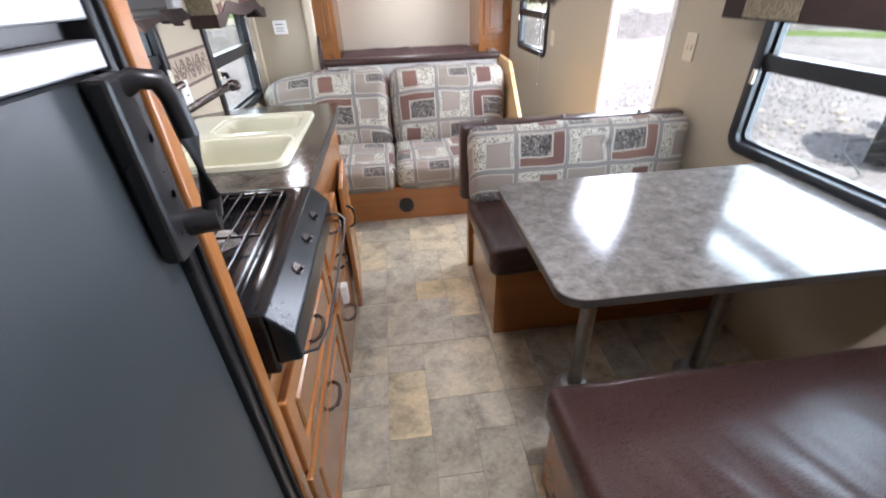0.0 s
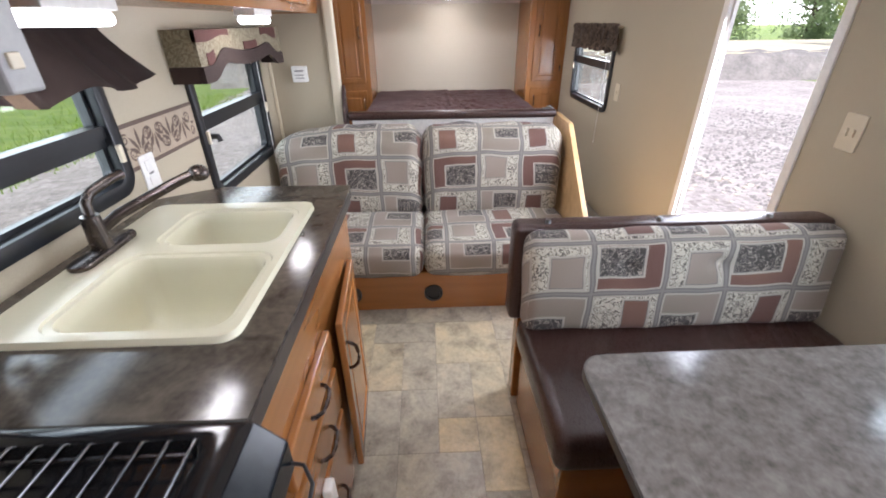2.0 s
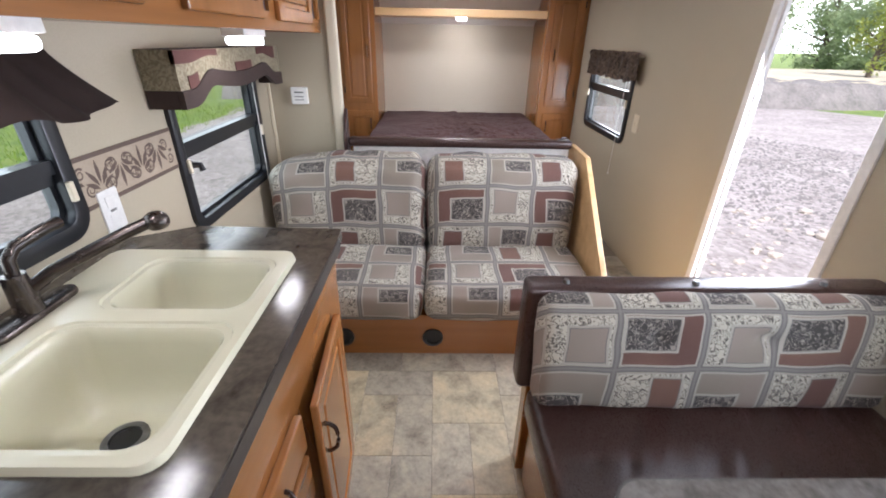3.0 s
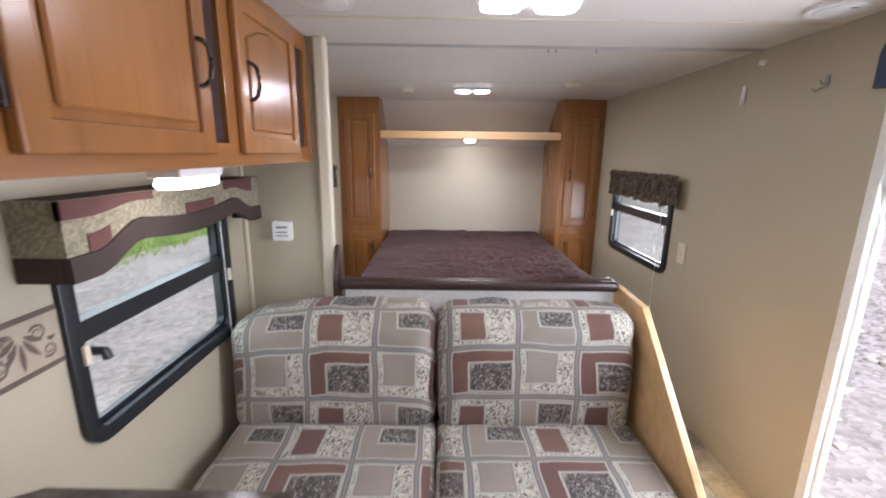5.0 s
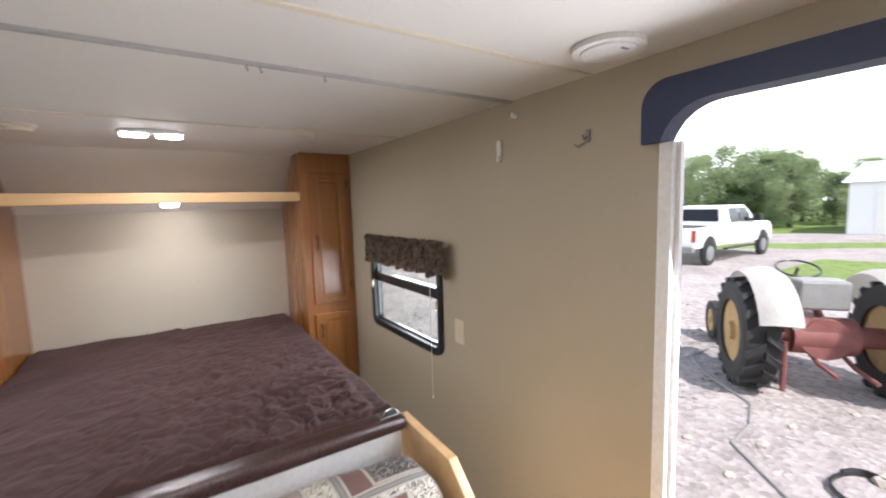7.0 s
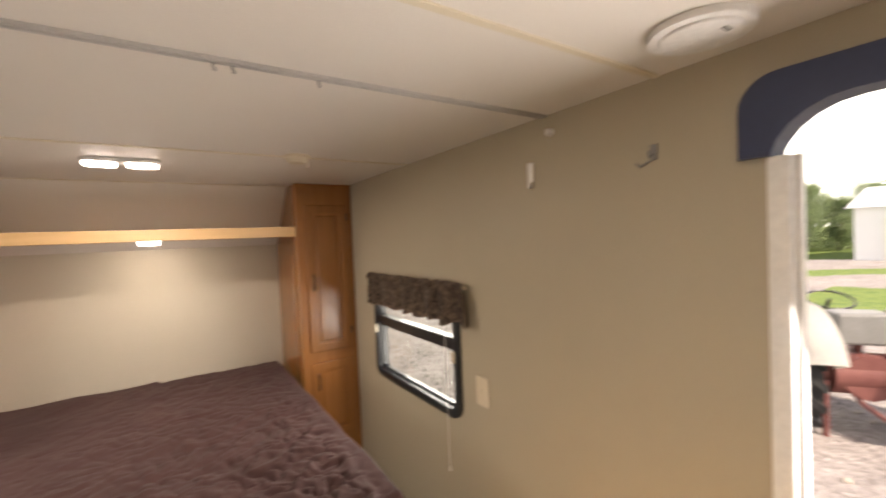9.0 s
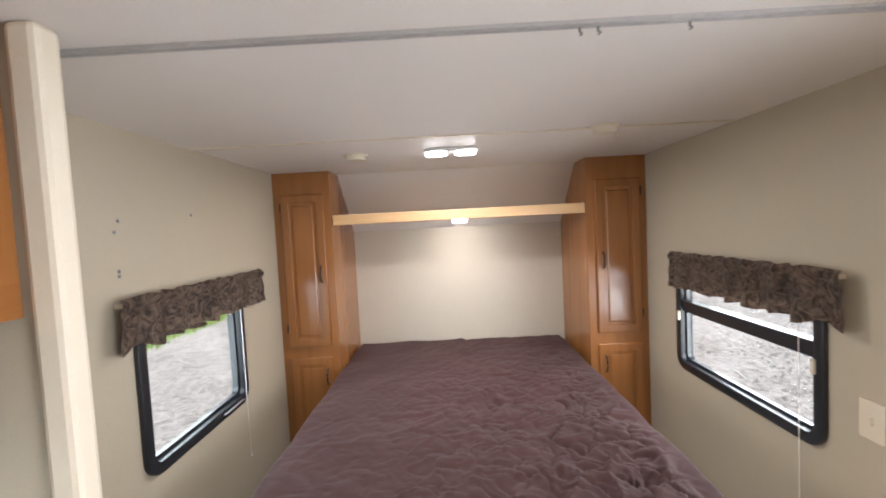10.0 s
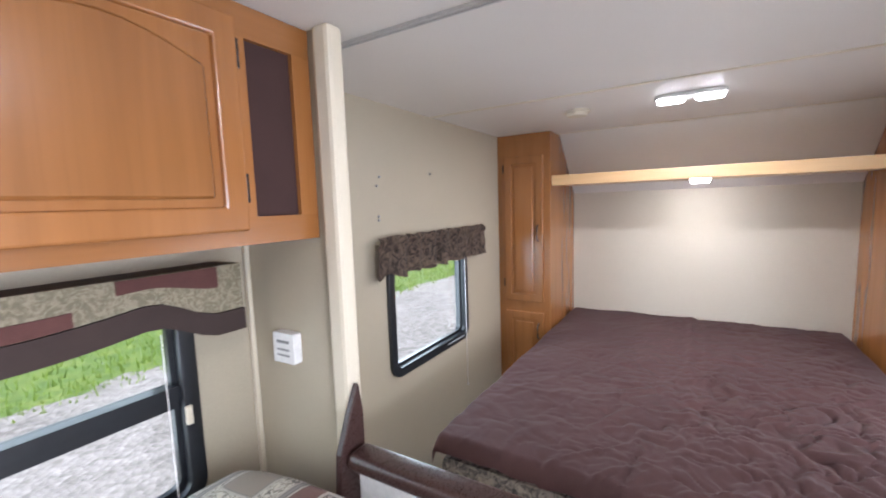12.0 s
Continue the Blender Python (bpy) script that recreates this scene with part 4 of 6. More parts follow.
# ---- lamps ----
def ceiling_light(x, y, s, power):
    r = empty("ceiling_light", (x, y, ZC - 0.035), "white twin-lens ceiling light, switched on", "ceiling light", "ceiling lights")
    part("housing", soft_edges(plate(rounded(x - 0.155 * s, x + 0.155 * s, y - 0.06 * s, y + 0.06 * s, 0.05 * s), flat(ZC), -0.001, -0.022 * s), 0.006), WHITE, r, "", True)
    for a, b in ((-0.145, -0.022), (0.022, 0.145)):
        part("lens", soft_edges(plate(rounded(x + a * s, x + b * s, y - 0.05 * s, y + 0.05 * s, 0.03 * s), flat(ZC), -0.022 * s, -0.036 * s), 0.006), LIT, r, "lit frosted lens", True)
    lamp("ceiling_light_glow", "AREA", power, look((x, y, ZC - 0.05), (x, y, 0)), (1.0, 0.97, 0.94), 0.20 * s, 0.05)


ceiling_light(0.262, 2.91, 1.0, 2.2)
ceiling_light(0.32, 0.45, 1.0, 13)
ceiling_light(0.225, 4.72, 0.85, 8.5)
for y in (1.63, 2.58):
    r = empty("under_cabinet_light", (-0.615, y, 1.39), "slim white light under the cabinet, switched on", "light", "under-cabinet lights")
    part("lens", soft_edges(box(-0.65, -0.585, y - 0.09, y + 0.09, 1.392, 1.418), 0.011), LIT, r, "lit lens", True)
    part("housing", soft_edges(box(-0.655, -0.58, y - 0.095, y + 0.095, 1.4185, ZB + 0.003), 0.003), WHITE, r)
    lamp("under_cabinet_glow", "AREA", 0.4, look((-0.615, y, 1.388), (-0.56, y, 0)), (1.0, 0.96, 0.9), 0.2, 0.06)
r = empty("reading_light", (0.274, 5.53, 1.58), "small round light under the shelf, switched on", "light")
part("lens", cyl((0.274, 5.53, 1.585), (0.274, 5.53, 1.611), 0.045, 0.055, 24), LIT, r, "lit lens", True)
lamp("reading_glow", "AREA", 1.5, look((0.274, 5.50, 1.578), (0.274, 5.62, 0)), (1.0, 0.96, 0.88), 0.16, 0.12)

# ---- fittings on walls and ceiling ----
BROWNCLOTH = mottled("brown_valance_cloth", (0.028, 0.016, 0.013), (0.042, 0.025, 0.020), 12, 0.85, fine=500, relief=0.3)
RUSTCLOTH = mottled("rust_valance_cloth", (0.070, 0.024, 0.019), (0.105, 0.040, 0.032), 12, 0.85, fine=500, relief=0.3)
CREAMCLOTH = mottled("cream_valance_cloth", (0.155, 0.13, 0.08), (0.29, 0.255, 0.175), 38, 0.85, fine=500, relief=0.3, spread=0.07, distortion=2.5)
TANCLOTH = mottled("tan_valance_cloth", (0.20, 0.135, 0.09), (0.27, 0.19, 0.13), 14, 0.85, fine=500, relief=0.3)
CAMO = mottled("leafy_brown_cloth", (0.018, 0.012, 0.009), (0.27, 0.19, 0.135), 20, 0.7, fine=300, relief=0.3, spread=0.12, distortion=2.5)
BORDER = mottled("border_paper", (0.34, 0.27, 0.195), (0.42, 0.345, 0.26), 18, 0.6, fine=200, relief=0.03)
BORDERLINE = mottled("border_edge", (0.09, 0.06, 0.045), (0.12, 0.08, 0.06), 20, 0.6)

def stroke(bm, pts, widths, x):
    """A flat brush stroke along (y, z) points."""
    rows = []
    for i, (p, wd) in enumerate(zip(pts, widths)):
        a, b = pts[max(0, i - 1)], pts[min(len(pts) - 1, i + 1)]
        t = Vector((b[0] - a[0], b[1] - a[1])).normalized()
        rows.append([bm.verts.new((x, p[0] - t.y * wd / 2, p[1] + t.x * wd / 2)), bm.verts.new((x, p[0] + t.y * wd / 2, p[1] - t.x * wd / 2))])
    for r, q in zip(rows, rows[1:]):
        bm.faces.new((r[0], r[1], q[1], q[0]))


def leaf_scroll(y, turned):
    """One repeat of the printed border: a fan of leaves over two curling stems, every other one upside down."""
    bm = bmesh.new()
    x, base = XL + 0.0024, 1.018
    for ang, ln in ((0, 0.085), (24, 0.07), (-24, 0.07), (50, 0.05), (-50, 0.05)):
        d = Vector((math.sin(radians(ang)), math.cos(radians(ang))))
        k = [i / 8 for i in range(9)]
        stroke(bm, [(y + d.x * ln * (0.25 + 0.75 * t) + 0.012 * t * t * (1 if ang > 0 else -1 if ang else 0), base + 0.015 + d.y * ln * (0.25 + 0.75 * t)) for t in k], [0.0015 + 0.012 * math.sin(math.pi * t) for t in k], x)
    for s in (-1, 1):
        for cy, cz, r0, turn, a0 in ((0.040, 0.028, 0.019, 1.5, -150), (0.060, 0.075, 0.017, -1.4, 140)):
            k = [i / 18 for i in range(19)]
            pts = [(y + s * (cy + r0 * (1 - 0.72 * t) * math.cos(radians(a0) + turn * 2 * math.pi * t)), base + cz + r0 * (1 - 0.72 * t) * math.sin(radians(a0) + turn * 2 * math.pi * t)) for t in k]
            stroke(bm, pts, [0.0065 * (1 - 0.6 * t) for t in k], x + 0.0001)
        k = [i / 6 for i in range(7)]
        stroke(bm, [(y + s * (0.058 + 0.02 * t), base + 0.045 + 0.006 * math.sin(3 * t)) for t in k], [0.001 + 0.010 * math.sin(math.pi * t) for t in k], x + 0.0002)
    for q in bm.verts if turned else ():
        q.co.z = 2.135 - q.co.z
        q.co.x += 0.0003
    return bm


for a, b in ((0.61, 1.37), (2.0, 2.45)):
    w = empty("wallpaper_border", (XL, (a + b) / 2, 0.99), "wallpaper border with a brown leaf scroll", "border", "wallpaper borders")
    part("strip", box(XL + 0.0005, XL + 0.002, a, b, 1.01, 1.125), BORDER, w)
    for q in range(int((b - a - 0.08) / 0.088)):
        part("leaf_scroll", leaf_scroll(a + 0.082 + 0.088 * q, q % 2), BORDERLINE, w)
    part("line", box(XL + 0.0005, XL + 0.003, a, b, 1.125, 1.137), BORDERLINE, w)
    part("line", box(XL + 0.0005, XL + 0.003, a, b, 0.998, 1.01), BORDERLINE, w)


def box_valance(y0, y1, z0, z1, depth, label):
    """A padded cornice whose lower edge dips at the ends and rises to a crest, with a brown band along it."""
    v = empty("valance", (XL + depth / 2, (y0 + y1) / 2, z0), label, "valance")
    k = 24

    def low(t):
        e = min(t, 1 - t)
        if e < 0.07:
            return z0
        if e < 0.24:
            return z0 + 0.055 * (0.5 - 0.5 * math.cos(math.pi * (e - 0.07) / 0.17))
        return z0 + 0.055 - 0.022 * math.sin(math.pi * (e - 0.24) / 0.52)

    def sheet(lo_f, hi_f, off, t0=0.0, t1=1.0):
        bm = bmesh.new()
        rows = []
        for i in range(k + 1):
            t = t0 + (t1 - t0) * i / k
            y = y0 + (y1 - y0) * t
            rows.append([bm.verts.new((XL + d, y, z)) for d, z in ((depth + off, lo_f(t)), (depth + off, hi_f(t)), (depth - 0.012, hi_f(t)), (depth - 0.012, lo_f(t)))])
        for a, b in zip(rows, rows[1:]):
            for q in range(4):
                bm.faces.new((a[q], b[q], b[(q + 1) % 4], a[(q + 1) % 4]))
        bm.faces.new(rows[0])
        bm.faces.new(rows[-1][::-1])
        bmesh.ops.recalc_face_normals(bm, faces=bm.faces)
        return bm

    part("band", sheet(low, lambda t: low(t) + 0.055, 0.006), BROWNCLOTH, v, "brown band")
    part("cloth", sheet(lambda t: low(t) + 0.056, lambda t: z1, 0.0), CREAMCLOTH, v, "cream leafy cloth")
    for t0, t1, h0, h1 in ((0.0, 0.30, 0.66, 1.0), (0.45, 0.62, 0.0, 0.4), (0.70, 0.93, 0.55, 1.0), (0.06, 0.13, 0.0, 0.35)):
        part("patch", sheet(lambda t: low(t) + 0.057 + (z1 - low(t) - 0.057) * h0, lambda t: low(t) + 0.057 + (z1 - low(t) - 0.057) * h1 - 0.001, 0.003, t0, t1), RUSTCLOTH, v, "rust patch")
    for y in (y0, y1 - 0.012):
        part("end", box(XL + 0.002, XL + depth - 0.013, y, y + 0.012, z0 + 0.056, z1), CREAMCLOTH, v)
        part("end_band", box(XL + 0.002, XL + depth - 0.013, y - 0.001, y + 0.013, z0, z0 + 0.055), BROWNCLOTH, v)
    part("top", box(XL + 0.002, XL + depth - 0.013, y0 + 0.013, y1 - 0.013, z1 - 0.012, z1), BROWNCLOTH, v)
    return v


box_valance(2.37, 3.295, 1.205, 1.378, 0.115, "box valance in brown, rust and cream cloth over the window")


def skirt_valance(y0, y1, z0, z1):
    """A cloth skirt round the window head: flat at the top, flaring into soft pleats at the hem."""
    v = empty("valance", (XL + 0.06, (y0 + y1) / 2, z0), "flared brown cloth valance with soft pleats over the sink window", "valance")
    top = [(XL + 0.003, y0), (XL + 0.075, y0), (XL + 0.075, y1), (XL + 0.003, y1)]
    hem = [(XL + 0.003, y0 - 0.03), (XL + 0.135, y0 - 0.03), (XL + 0.135, y1 + 0.115), (XL + 0.003, y1 + 0.125)]
    lens = [0.1, y1 - y0, 0.1]

    def along(path, t):
        d = t * sum(lens)
        for a, b, ln in zip(path, path[1:], lens):
            if d <= ln:
                return Vector(a).lerp(Vector(b), d / ln)
            d -= ln
        return Vector(path[-1])

    nu, nv = 120, 10

    def piece(t0, t1, lift=0.0):
        bm = bmesh.new()
        g = []
        for i in range(nu + 1):
            t = t0 + (t1 - t0) * i / nu
            a, b = along(top, t), along(hem, t)
            row = []
            for j in range(nv + 1):
                w = j / nv
                p = a.lerp(b, w ** 1.3)
                fold = 0.008 * w * math.sin(t * 46 + 2 * math.sin(t * 17)) * (1 if 0.12 < t < 0.9 else 0.3)
                row.append(bm.verts.new((max(XL + 0.003, p.x + fold + lift), p.y + 0.4 * fold, z1 + (z0 - z1) * w + 0.012 * w * math.sin(t * 23 + 1) + 0.004 * (1 - w) * math.sin(t * 90))))
            g.append(row)
        for i in range(nu):
            for j in range(nv):
                bm.faces.new((g[i][j], g[i + 1][j], g[i + 1][j + 1], g[i][j + 1]))
        bmesh.ops.solidify(bm, geom=bm.faces[:], thickness=0.004)
        return bm

    part("cloth", piece(0.0, 1.0), BROWNCLOTH, v, "", True)
    for t0, t1 in ((0.36, 0.40),):
        part("stripe", piece(t0, t1, 0.004), TANCLOTH, v, "tan stripe", True)
    part("ruffle", cyl((XL + 0.05, y0 + 0.01, z1 + 0.004), (XL + 0.05, y1 - 0.01, z1 + 0.004), 0.02, 0.02, 14), BROWNCLOTH, v, "", True)


skirt_valance(1.40, 1.955, 1.258, 1.405)


vd = empty("valance", (1.35, 1.03, 1.205), "dark brown box valance over the dinette window", "valance")
part("front", soft_edges(box(1.29, 1.302, 0.30, 1.77, 1.205, 1.40), 0.004), BROWNCLOTH, vd)
part("patch", box(1.287, 1.2895, 1.42, 1.66, 1.212, 1.30, 0.001), CREAMCLOTH, vd, "cream leafy patch")
for y in (0.30, 1.758):
    part("end", box(1.3025, XR - 0.002, y, y + 0.012, 1.205, 1.40), BROWNCLOTH, vd)
part("top", box(1.3025, XR - 0.002, 0.3125, 1.7575, 1.388, 1.40), BROWNCLOTH, vd)
oc = empty("wall_cabinet", (1.24, 0.95, 1.47), "maple overhead cabinet above the dinette", "cabinet")
part("body", box(1.10, XR - 0.002, 0.14, 1.74, 1.47, ZC - 0.003, 0.003), WOOD_Y, oc)
for a, b in ((0.18, 0.92), (0.96, 1.70)):
    panel_door(oc, side(1.10, -1), a, b, 1.50, 1.90, True)
r = empty("under_cabinet_light", (1.12, 1.23, 1.44), "slim white light under the cabinet, switched on", "light", "under-cabinet lights")
part("lens", soft_edges(box(1.105, 1.165, 1.17, 1.29, 1.445, 1.469), 0.01), LIT, r, "lit lens", True)


def gathered_valance(x, sign, y0, y1, z0, z1, slope):
    """A cloth gathered on a rod: folds grow towards the hem."""
    bm = bmesh.new()
    nu, nv = 140, 12
    g = []
    for i in range(nu + 1):
        t = i / nu
        row = []
        for j in range(nv + 1):
            w = j / nv
            y = y0 + (y1 - y0) * t
            ph = t * 52 + 5 * noise.noise(Vector((t * 6, 1.7, 0)))
            amp = 0.006 + 0.014 * (1 - w)
            d = 0.035 + amp * math.sin(ph) + 0.010 * noise.noise(Vector((t * 30, w * 3, 2)))
            d += 0.02 * max(0, 1 - abs(w - 0.88) * 9)
            z = z0 + slope * t + (z1 - z0) * w + (0.02 * (1 - w)) * noise.noise(Vector((t * 14, 4, 1))) + (0.003 * w) * math.sin(ph * 1.3)
            row.append(bm.verts.new((x + sign * max(0.006, d), y - 0.012 * (1 - w) * (1 - 2 * t), z)))
        g.append(row)
    for i in range(nu):
        for j in range(nv):
            bm.faces.new((g[i][j], g[i + 1][j], g[i + 1][j + 1], g[i][j + 1]))
    bmesh.ops.solidify(bm, geom=bm.faces[:], thickness=0.003)
    v = empty("curtain_valance", (x, (y0 + y1) / 2, z0), "gathered valance of dark brown leafy cloth", "valance", "bedroom valances")
    part("cloth", bm, CAMO, v, "", True)
    part("rod", cyl((x + sign * 0.03, y0 + 0.03, z1 - 0.025), (x + sign * 0.03, y1 - 0.03, z1 - 0.025), 0.006, None, 10), CREAM, v, "thin cream rod", True)
    for y in (y0 + 0.035, y1 - 0.035):
        part("bracket", box(min(x, x + sign * 0.03), max(x, x + sign * 0.03), y - 0.005, y + 0.005, z1 - 0.032, z1 - 0.018), CREAM, v)


gathered_valance(XL, 1, 3.94, 4.92, 1.21, 1.385, 0.0)
gathered_valance(XR, -1, 3.93, 4.90, 1.185, 1.372, 0.0)


def shade_cord(x, y, z0, z1):
    c = empty("shade_cord", (x, y, z0), "thin white pull cord with a bead", "cord", "pull cords")
    part("cord", cyl((x, y, z0), (x, y, z1), 0.0016, None, 6), WHITE, c)
    part("bead", cyl((x, y, z0 - 0.012), (x, y, z0 + 0.006), 0.006, 0.003, 10), WHITE, c, "", True)


shade_cord(XR - 0.03, 4.10, 0.53, 1.22)
shade_cord(XL + 0.03, 4.69, 0.48, 1.22)
shade_cord(XL + 0.03, 3.13, 0.70, 1.22)
part("crank_handle", tube([(XL + 0.02, 4.50, 0.765), (XL + 0.03, 4.52, 0.77), (XL + 0.03, 4.66, 0.77)], 0.005, 8), SILVER, bpy.data.objects["window_3"], "", True)
for wname, y, z in (("window_1", 1.43, 1.02), ("window_2", 2.50, 0.99)):
    o = bpy.data.objects[wname]
    part("crank", tube([(XL + 0.012, y, z), (XL + 0.045, y, z), (XL + 0.05, y, z - 0.02)], 0.012, 10), BLACK, o, "black crank knob", True)


def wall_plate(place, u, v, w, h, label, category, holes=(), mat=None, d=0.006):
    """A cover plate with small raised or sunk pieces given as (du, dv, w, h, material, depth)."""
    pos = place(u, v - h / 2, 0)
    r = empty(category.replace(" ", "_"), pos, label, category, category + "s")
    part("plate", soft_edges(plate(rounded(u - w / 2, u + w / 2, v - h / 2, v + h / 2, 0.006, 3), place, d, 0.0), 0.002), mat or WHITE, r)
    for du, dv, pw, ph, m, pd in holes:
        part("insert", plate([(u + du - pw / 2, v + dv - ph / 2), (u + du + pw / 2, v + dv - ph / 2), (u + du + pw / 2, v + dv + ph / 2), (u + du - pw / 2, v + dv + ph / 2)], place, d + pd, 0.001), m, r)
    return r


RED = mottled("red_plastic", (0.4, 0.03, 0.02), (0.5, 0.05, 0.03), 8, 0.4)
GREYP = mottled("grey_marks", (0.2, 0.2, 0.19), (0.26, 0.26, 0.25), 8, 0.5)
left_wall, right_wall, stub_face = side(XL, 1), side(XR, -1), facing(3.39)
wall_plate(left_wall, 2.085, 0.975, 0.075, 0.118, "white outlet plate on the kitchen wall", "outlet", [(0, 0.026, 0.034, 0.03, WHITE, 0.002), (0, -0.026, 0.034, 0.03, WHITE, 0.002), (0, 0, 0.02, 0.006, GREYP, 0.003)])
wall_plate(left_wall, 1.24, 0.99, 0.085, 0.125, "white safety outlet with a red button", "outlet", [(0, 0.03, 0.034, 0.03, WHITE, 0.002), (0, -0.03, 0.034, 0.03, WHITE, 0.002), (0.02, -0.005, 0.016, 0.014, RED, 0.004)], d=0.02)
wall_plate(right_wall, 3.877, 0.933, 0.075, 0.118, "cream switch plate on the wall", "switch", [(0, 0, 0.01, 0.024, CREAM, 0.006)], CREAM)
wall_plate(right_wall, 2.065, 1.064, 0.075, 0.118, "cream switch plate beside the doorway", "switch", [(-0.012, 0, 0.01, 0.024, CREAM, 0.006), (0.012, 0, 0.01, 0.024, CREAM, 0.006)], CREAM)
wall_plate(stub_face, -0.70, 1.135, 0.085, 0.085, "white wall thermostat with a grille", "thermostat", [(0, 0.018, 0.05, 0.008, GREYP, 0.001), (0, -0.004, 0.05, 0.005, GREYP, 0.001), (0, -0.02, 0.05, 0.005, GREYP, 0.001)], d=0.028)
structure("trim_corner", box(XL + 0.001, XL + 0.018, 3.375, 3.3895, 0.0, 1.45, 0.004), CREAM, "cream corner moulding")
for y, z in ((4.014, 1.634), (3.994, 1.597), (4.0, 1.47), (4.0, 1.455), (4.403, 1.662)):
    solid("screw", cyl((XL + 0.0005, y, z), (XL + 0.008, y, z), 0.006, 0.004, 10), SILVER, "small metal screw in the wall", "screw", "wall screws", True)

hook = empty("coat_hook", (XR, 3.142, 1.73), "small dark double coat hook", "hook")
part("plate", soft_edges(box(XR - 0.005, XR - 0.0005, 3.132, 3.15, 1.735, 1.775), 0.002), GREYP, hook)
part("prong", tube([(XR - 0.005, 3.142, 1.75), (XR - 0.02, 3.142, 1.742), (XR - 0.026, 3.142, 1.757)], 0.003, 8), GREYP, hook, "", True)
part("prong", tube([(XR - 0.005, 3.15, 1.735), (XR - 0.016, 3.17, 1.722), (XR - 0.018, 3.18, 1.732)], 0.003, 8), GREYP, hook, "", True)
tie = empty("curtain_tie", (XR, 3.565, 1.73), "small white plastic curtain tie", "hook")
part("tab", soft_edges(box(XR - 0.012, XR - 0.0005, 3.552, 3.576, 1.735, 1.80), 0.004), WHITE, tie)
part("tip", soft_edges(box(XR - 0.018, XR - 0.0005, 3.558, 3.57, 1.715, 1.7345), 0.003), WHITE, tie)
solid("curtain_holdback", cyl((XR - 0.0005, 3.476, 1.882), (XR - 0.018, 3.476, 1.882), 0.013, 0.010, 14), WHITE, "small round white holdback on the wall", "holdback", "", True)

# ceiling seams, curtain track, speakers, detectors
for y in (3.13, 4.43):
    structure("seam", box(XL + 0.001, XR - 0.001, y - 0.009, y + 0.009, ZC - 0.004, ZC + 0.001), CREAM, "thin ceiling seam strip")
structure("seam", box(-0.52, 1.04, 5.40, 5.415, ZC - 0.004, ZC + 0.001), CREAM, "thin ceiling seam strip")
TRACK = mottled("grey_track", (0.44, 0.435, 0.41), (0.52, 0.51, 0.48), 9, 0.36, 0.35)
rail = empty("curtain_track", (0.46, 3.50, ZC - 0.014), "grey metal curtain track across the ceiling", "curtain track")
for y0, y1, z in ((3.487, 3.492, ZC - 0.008), (3.505, 3.510, ZC - 0.008)):
    part("flange", box(-0.57, XR - 0.002, y0, y1, z, ZC - 0.0005), TRACK, rail)
part("web", box(-0.57, XR - 0.002, 3.4925, 3.5045, ZC - 0.004, ZC - 0.0005), TRACK, rail)
for x in (0.465, 0.50, 0.675):
    part("glider", tube([(x, 3.4985, ZC - 0.01), (x, 3.4985, ZC - 0.018), (x + 0.004, 3.4985, ZC - 0.022), (x, 3.4985, ZC - 0.025)], 0.0025, 6), GREYP, rail, "", True)
for x, y, r0 in ((1.235, 2.95, 0.09), (-0.352, 2.946, 0.085)):
    s = empty("ceiling_speaker", (x, y, ZC - 0.02), "round white ceiling speaker", "speaker", "ceiling speakers")
    part("rim", ring(rounded(x - r0, x + r0, y - r0, y + r0, r0, 10), rounded(x - r0 * 0.78, x + r0 * 0.78, y - r0 * 0.78, y + r0 * 0.78, r0 * 0.78, 10), flat(ZC), -0.0005, -0.014), WHITE, s, "", True)
    part("grille", soft_edges(plate(rounded(x - r0 * 0.77, x + r0 * 0.77, y - r0 * 0.77, y + r0 * 0.77, r0 * 0.77, 10), flat(ZC), -0.0005, -0.02), 0.006), WHITE, s, "", True)
    part("badge", box(x - 0.012, x + 0.012, y - 0.05, y - 0.042, ZC - 0.0215, ZC - 0.0195), GREYP, s, "small grey badge")
d = empty("smoke_detector", (0.85, 4.40, ZC - 0.035), "cream round smoke detector with a tab", "detector")
part("base", cyl((0.85, 4.40, ZC - 0.0005), (0.85, 4.40, ZC - 0.014), 0.055, 0.055, 28), CREAM, d, "", True)
part("cover", cyl((0.85, 4.40, ZC - 0.0145), (0.85, 4.40, ZC - 0.032), 0.05, 0.035, 28), CREAM, d, "", True)
part("tab", box(0.888, 0.896, 4.39, 4.40, ZC - 0.05, ZC - 0.014), CREAM, d)
d = empty("ceiling_vent", (-0.245, 4.76, ZC - 0.03), "small cream round ceiling vent", "vent")
part("base", cyl((-0.245, 4.76, ZC - 0.0005), (-0.245, 4.76, ZC - 0.012), 0.06, 0.06, 28), CREAM, d, "", True)
part("cap", cyl((-0.245, 4.76, ZC - 0.0125), (-0.245, 4.76, ZC - 0.028), 0.05, 0.045, 28), CREAM, d, "", True)

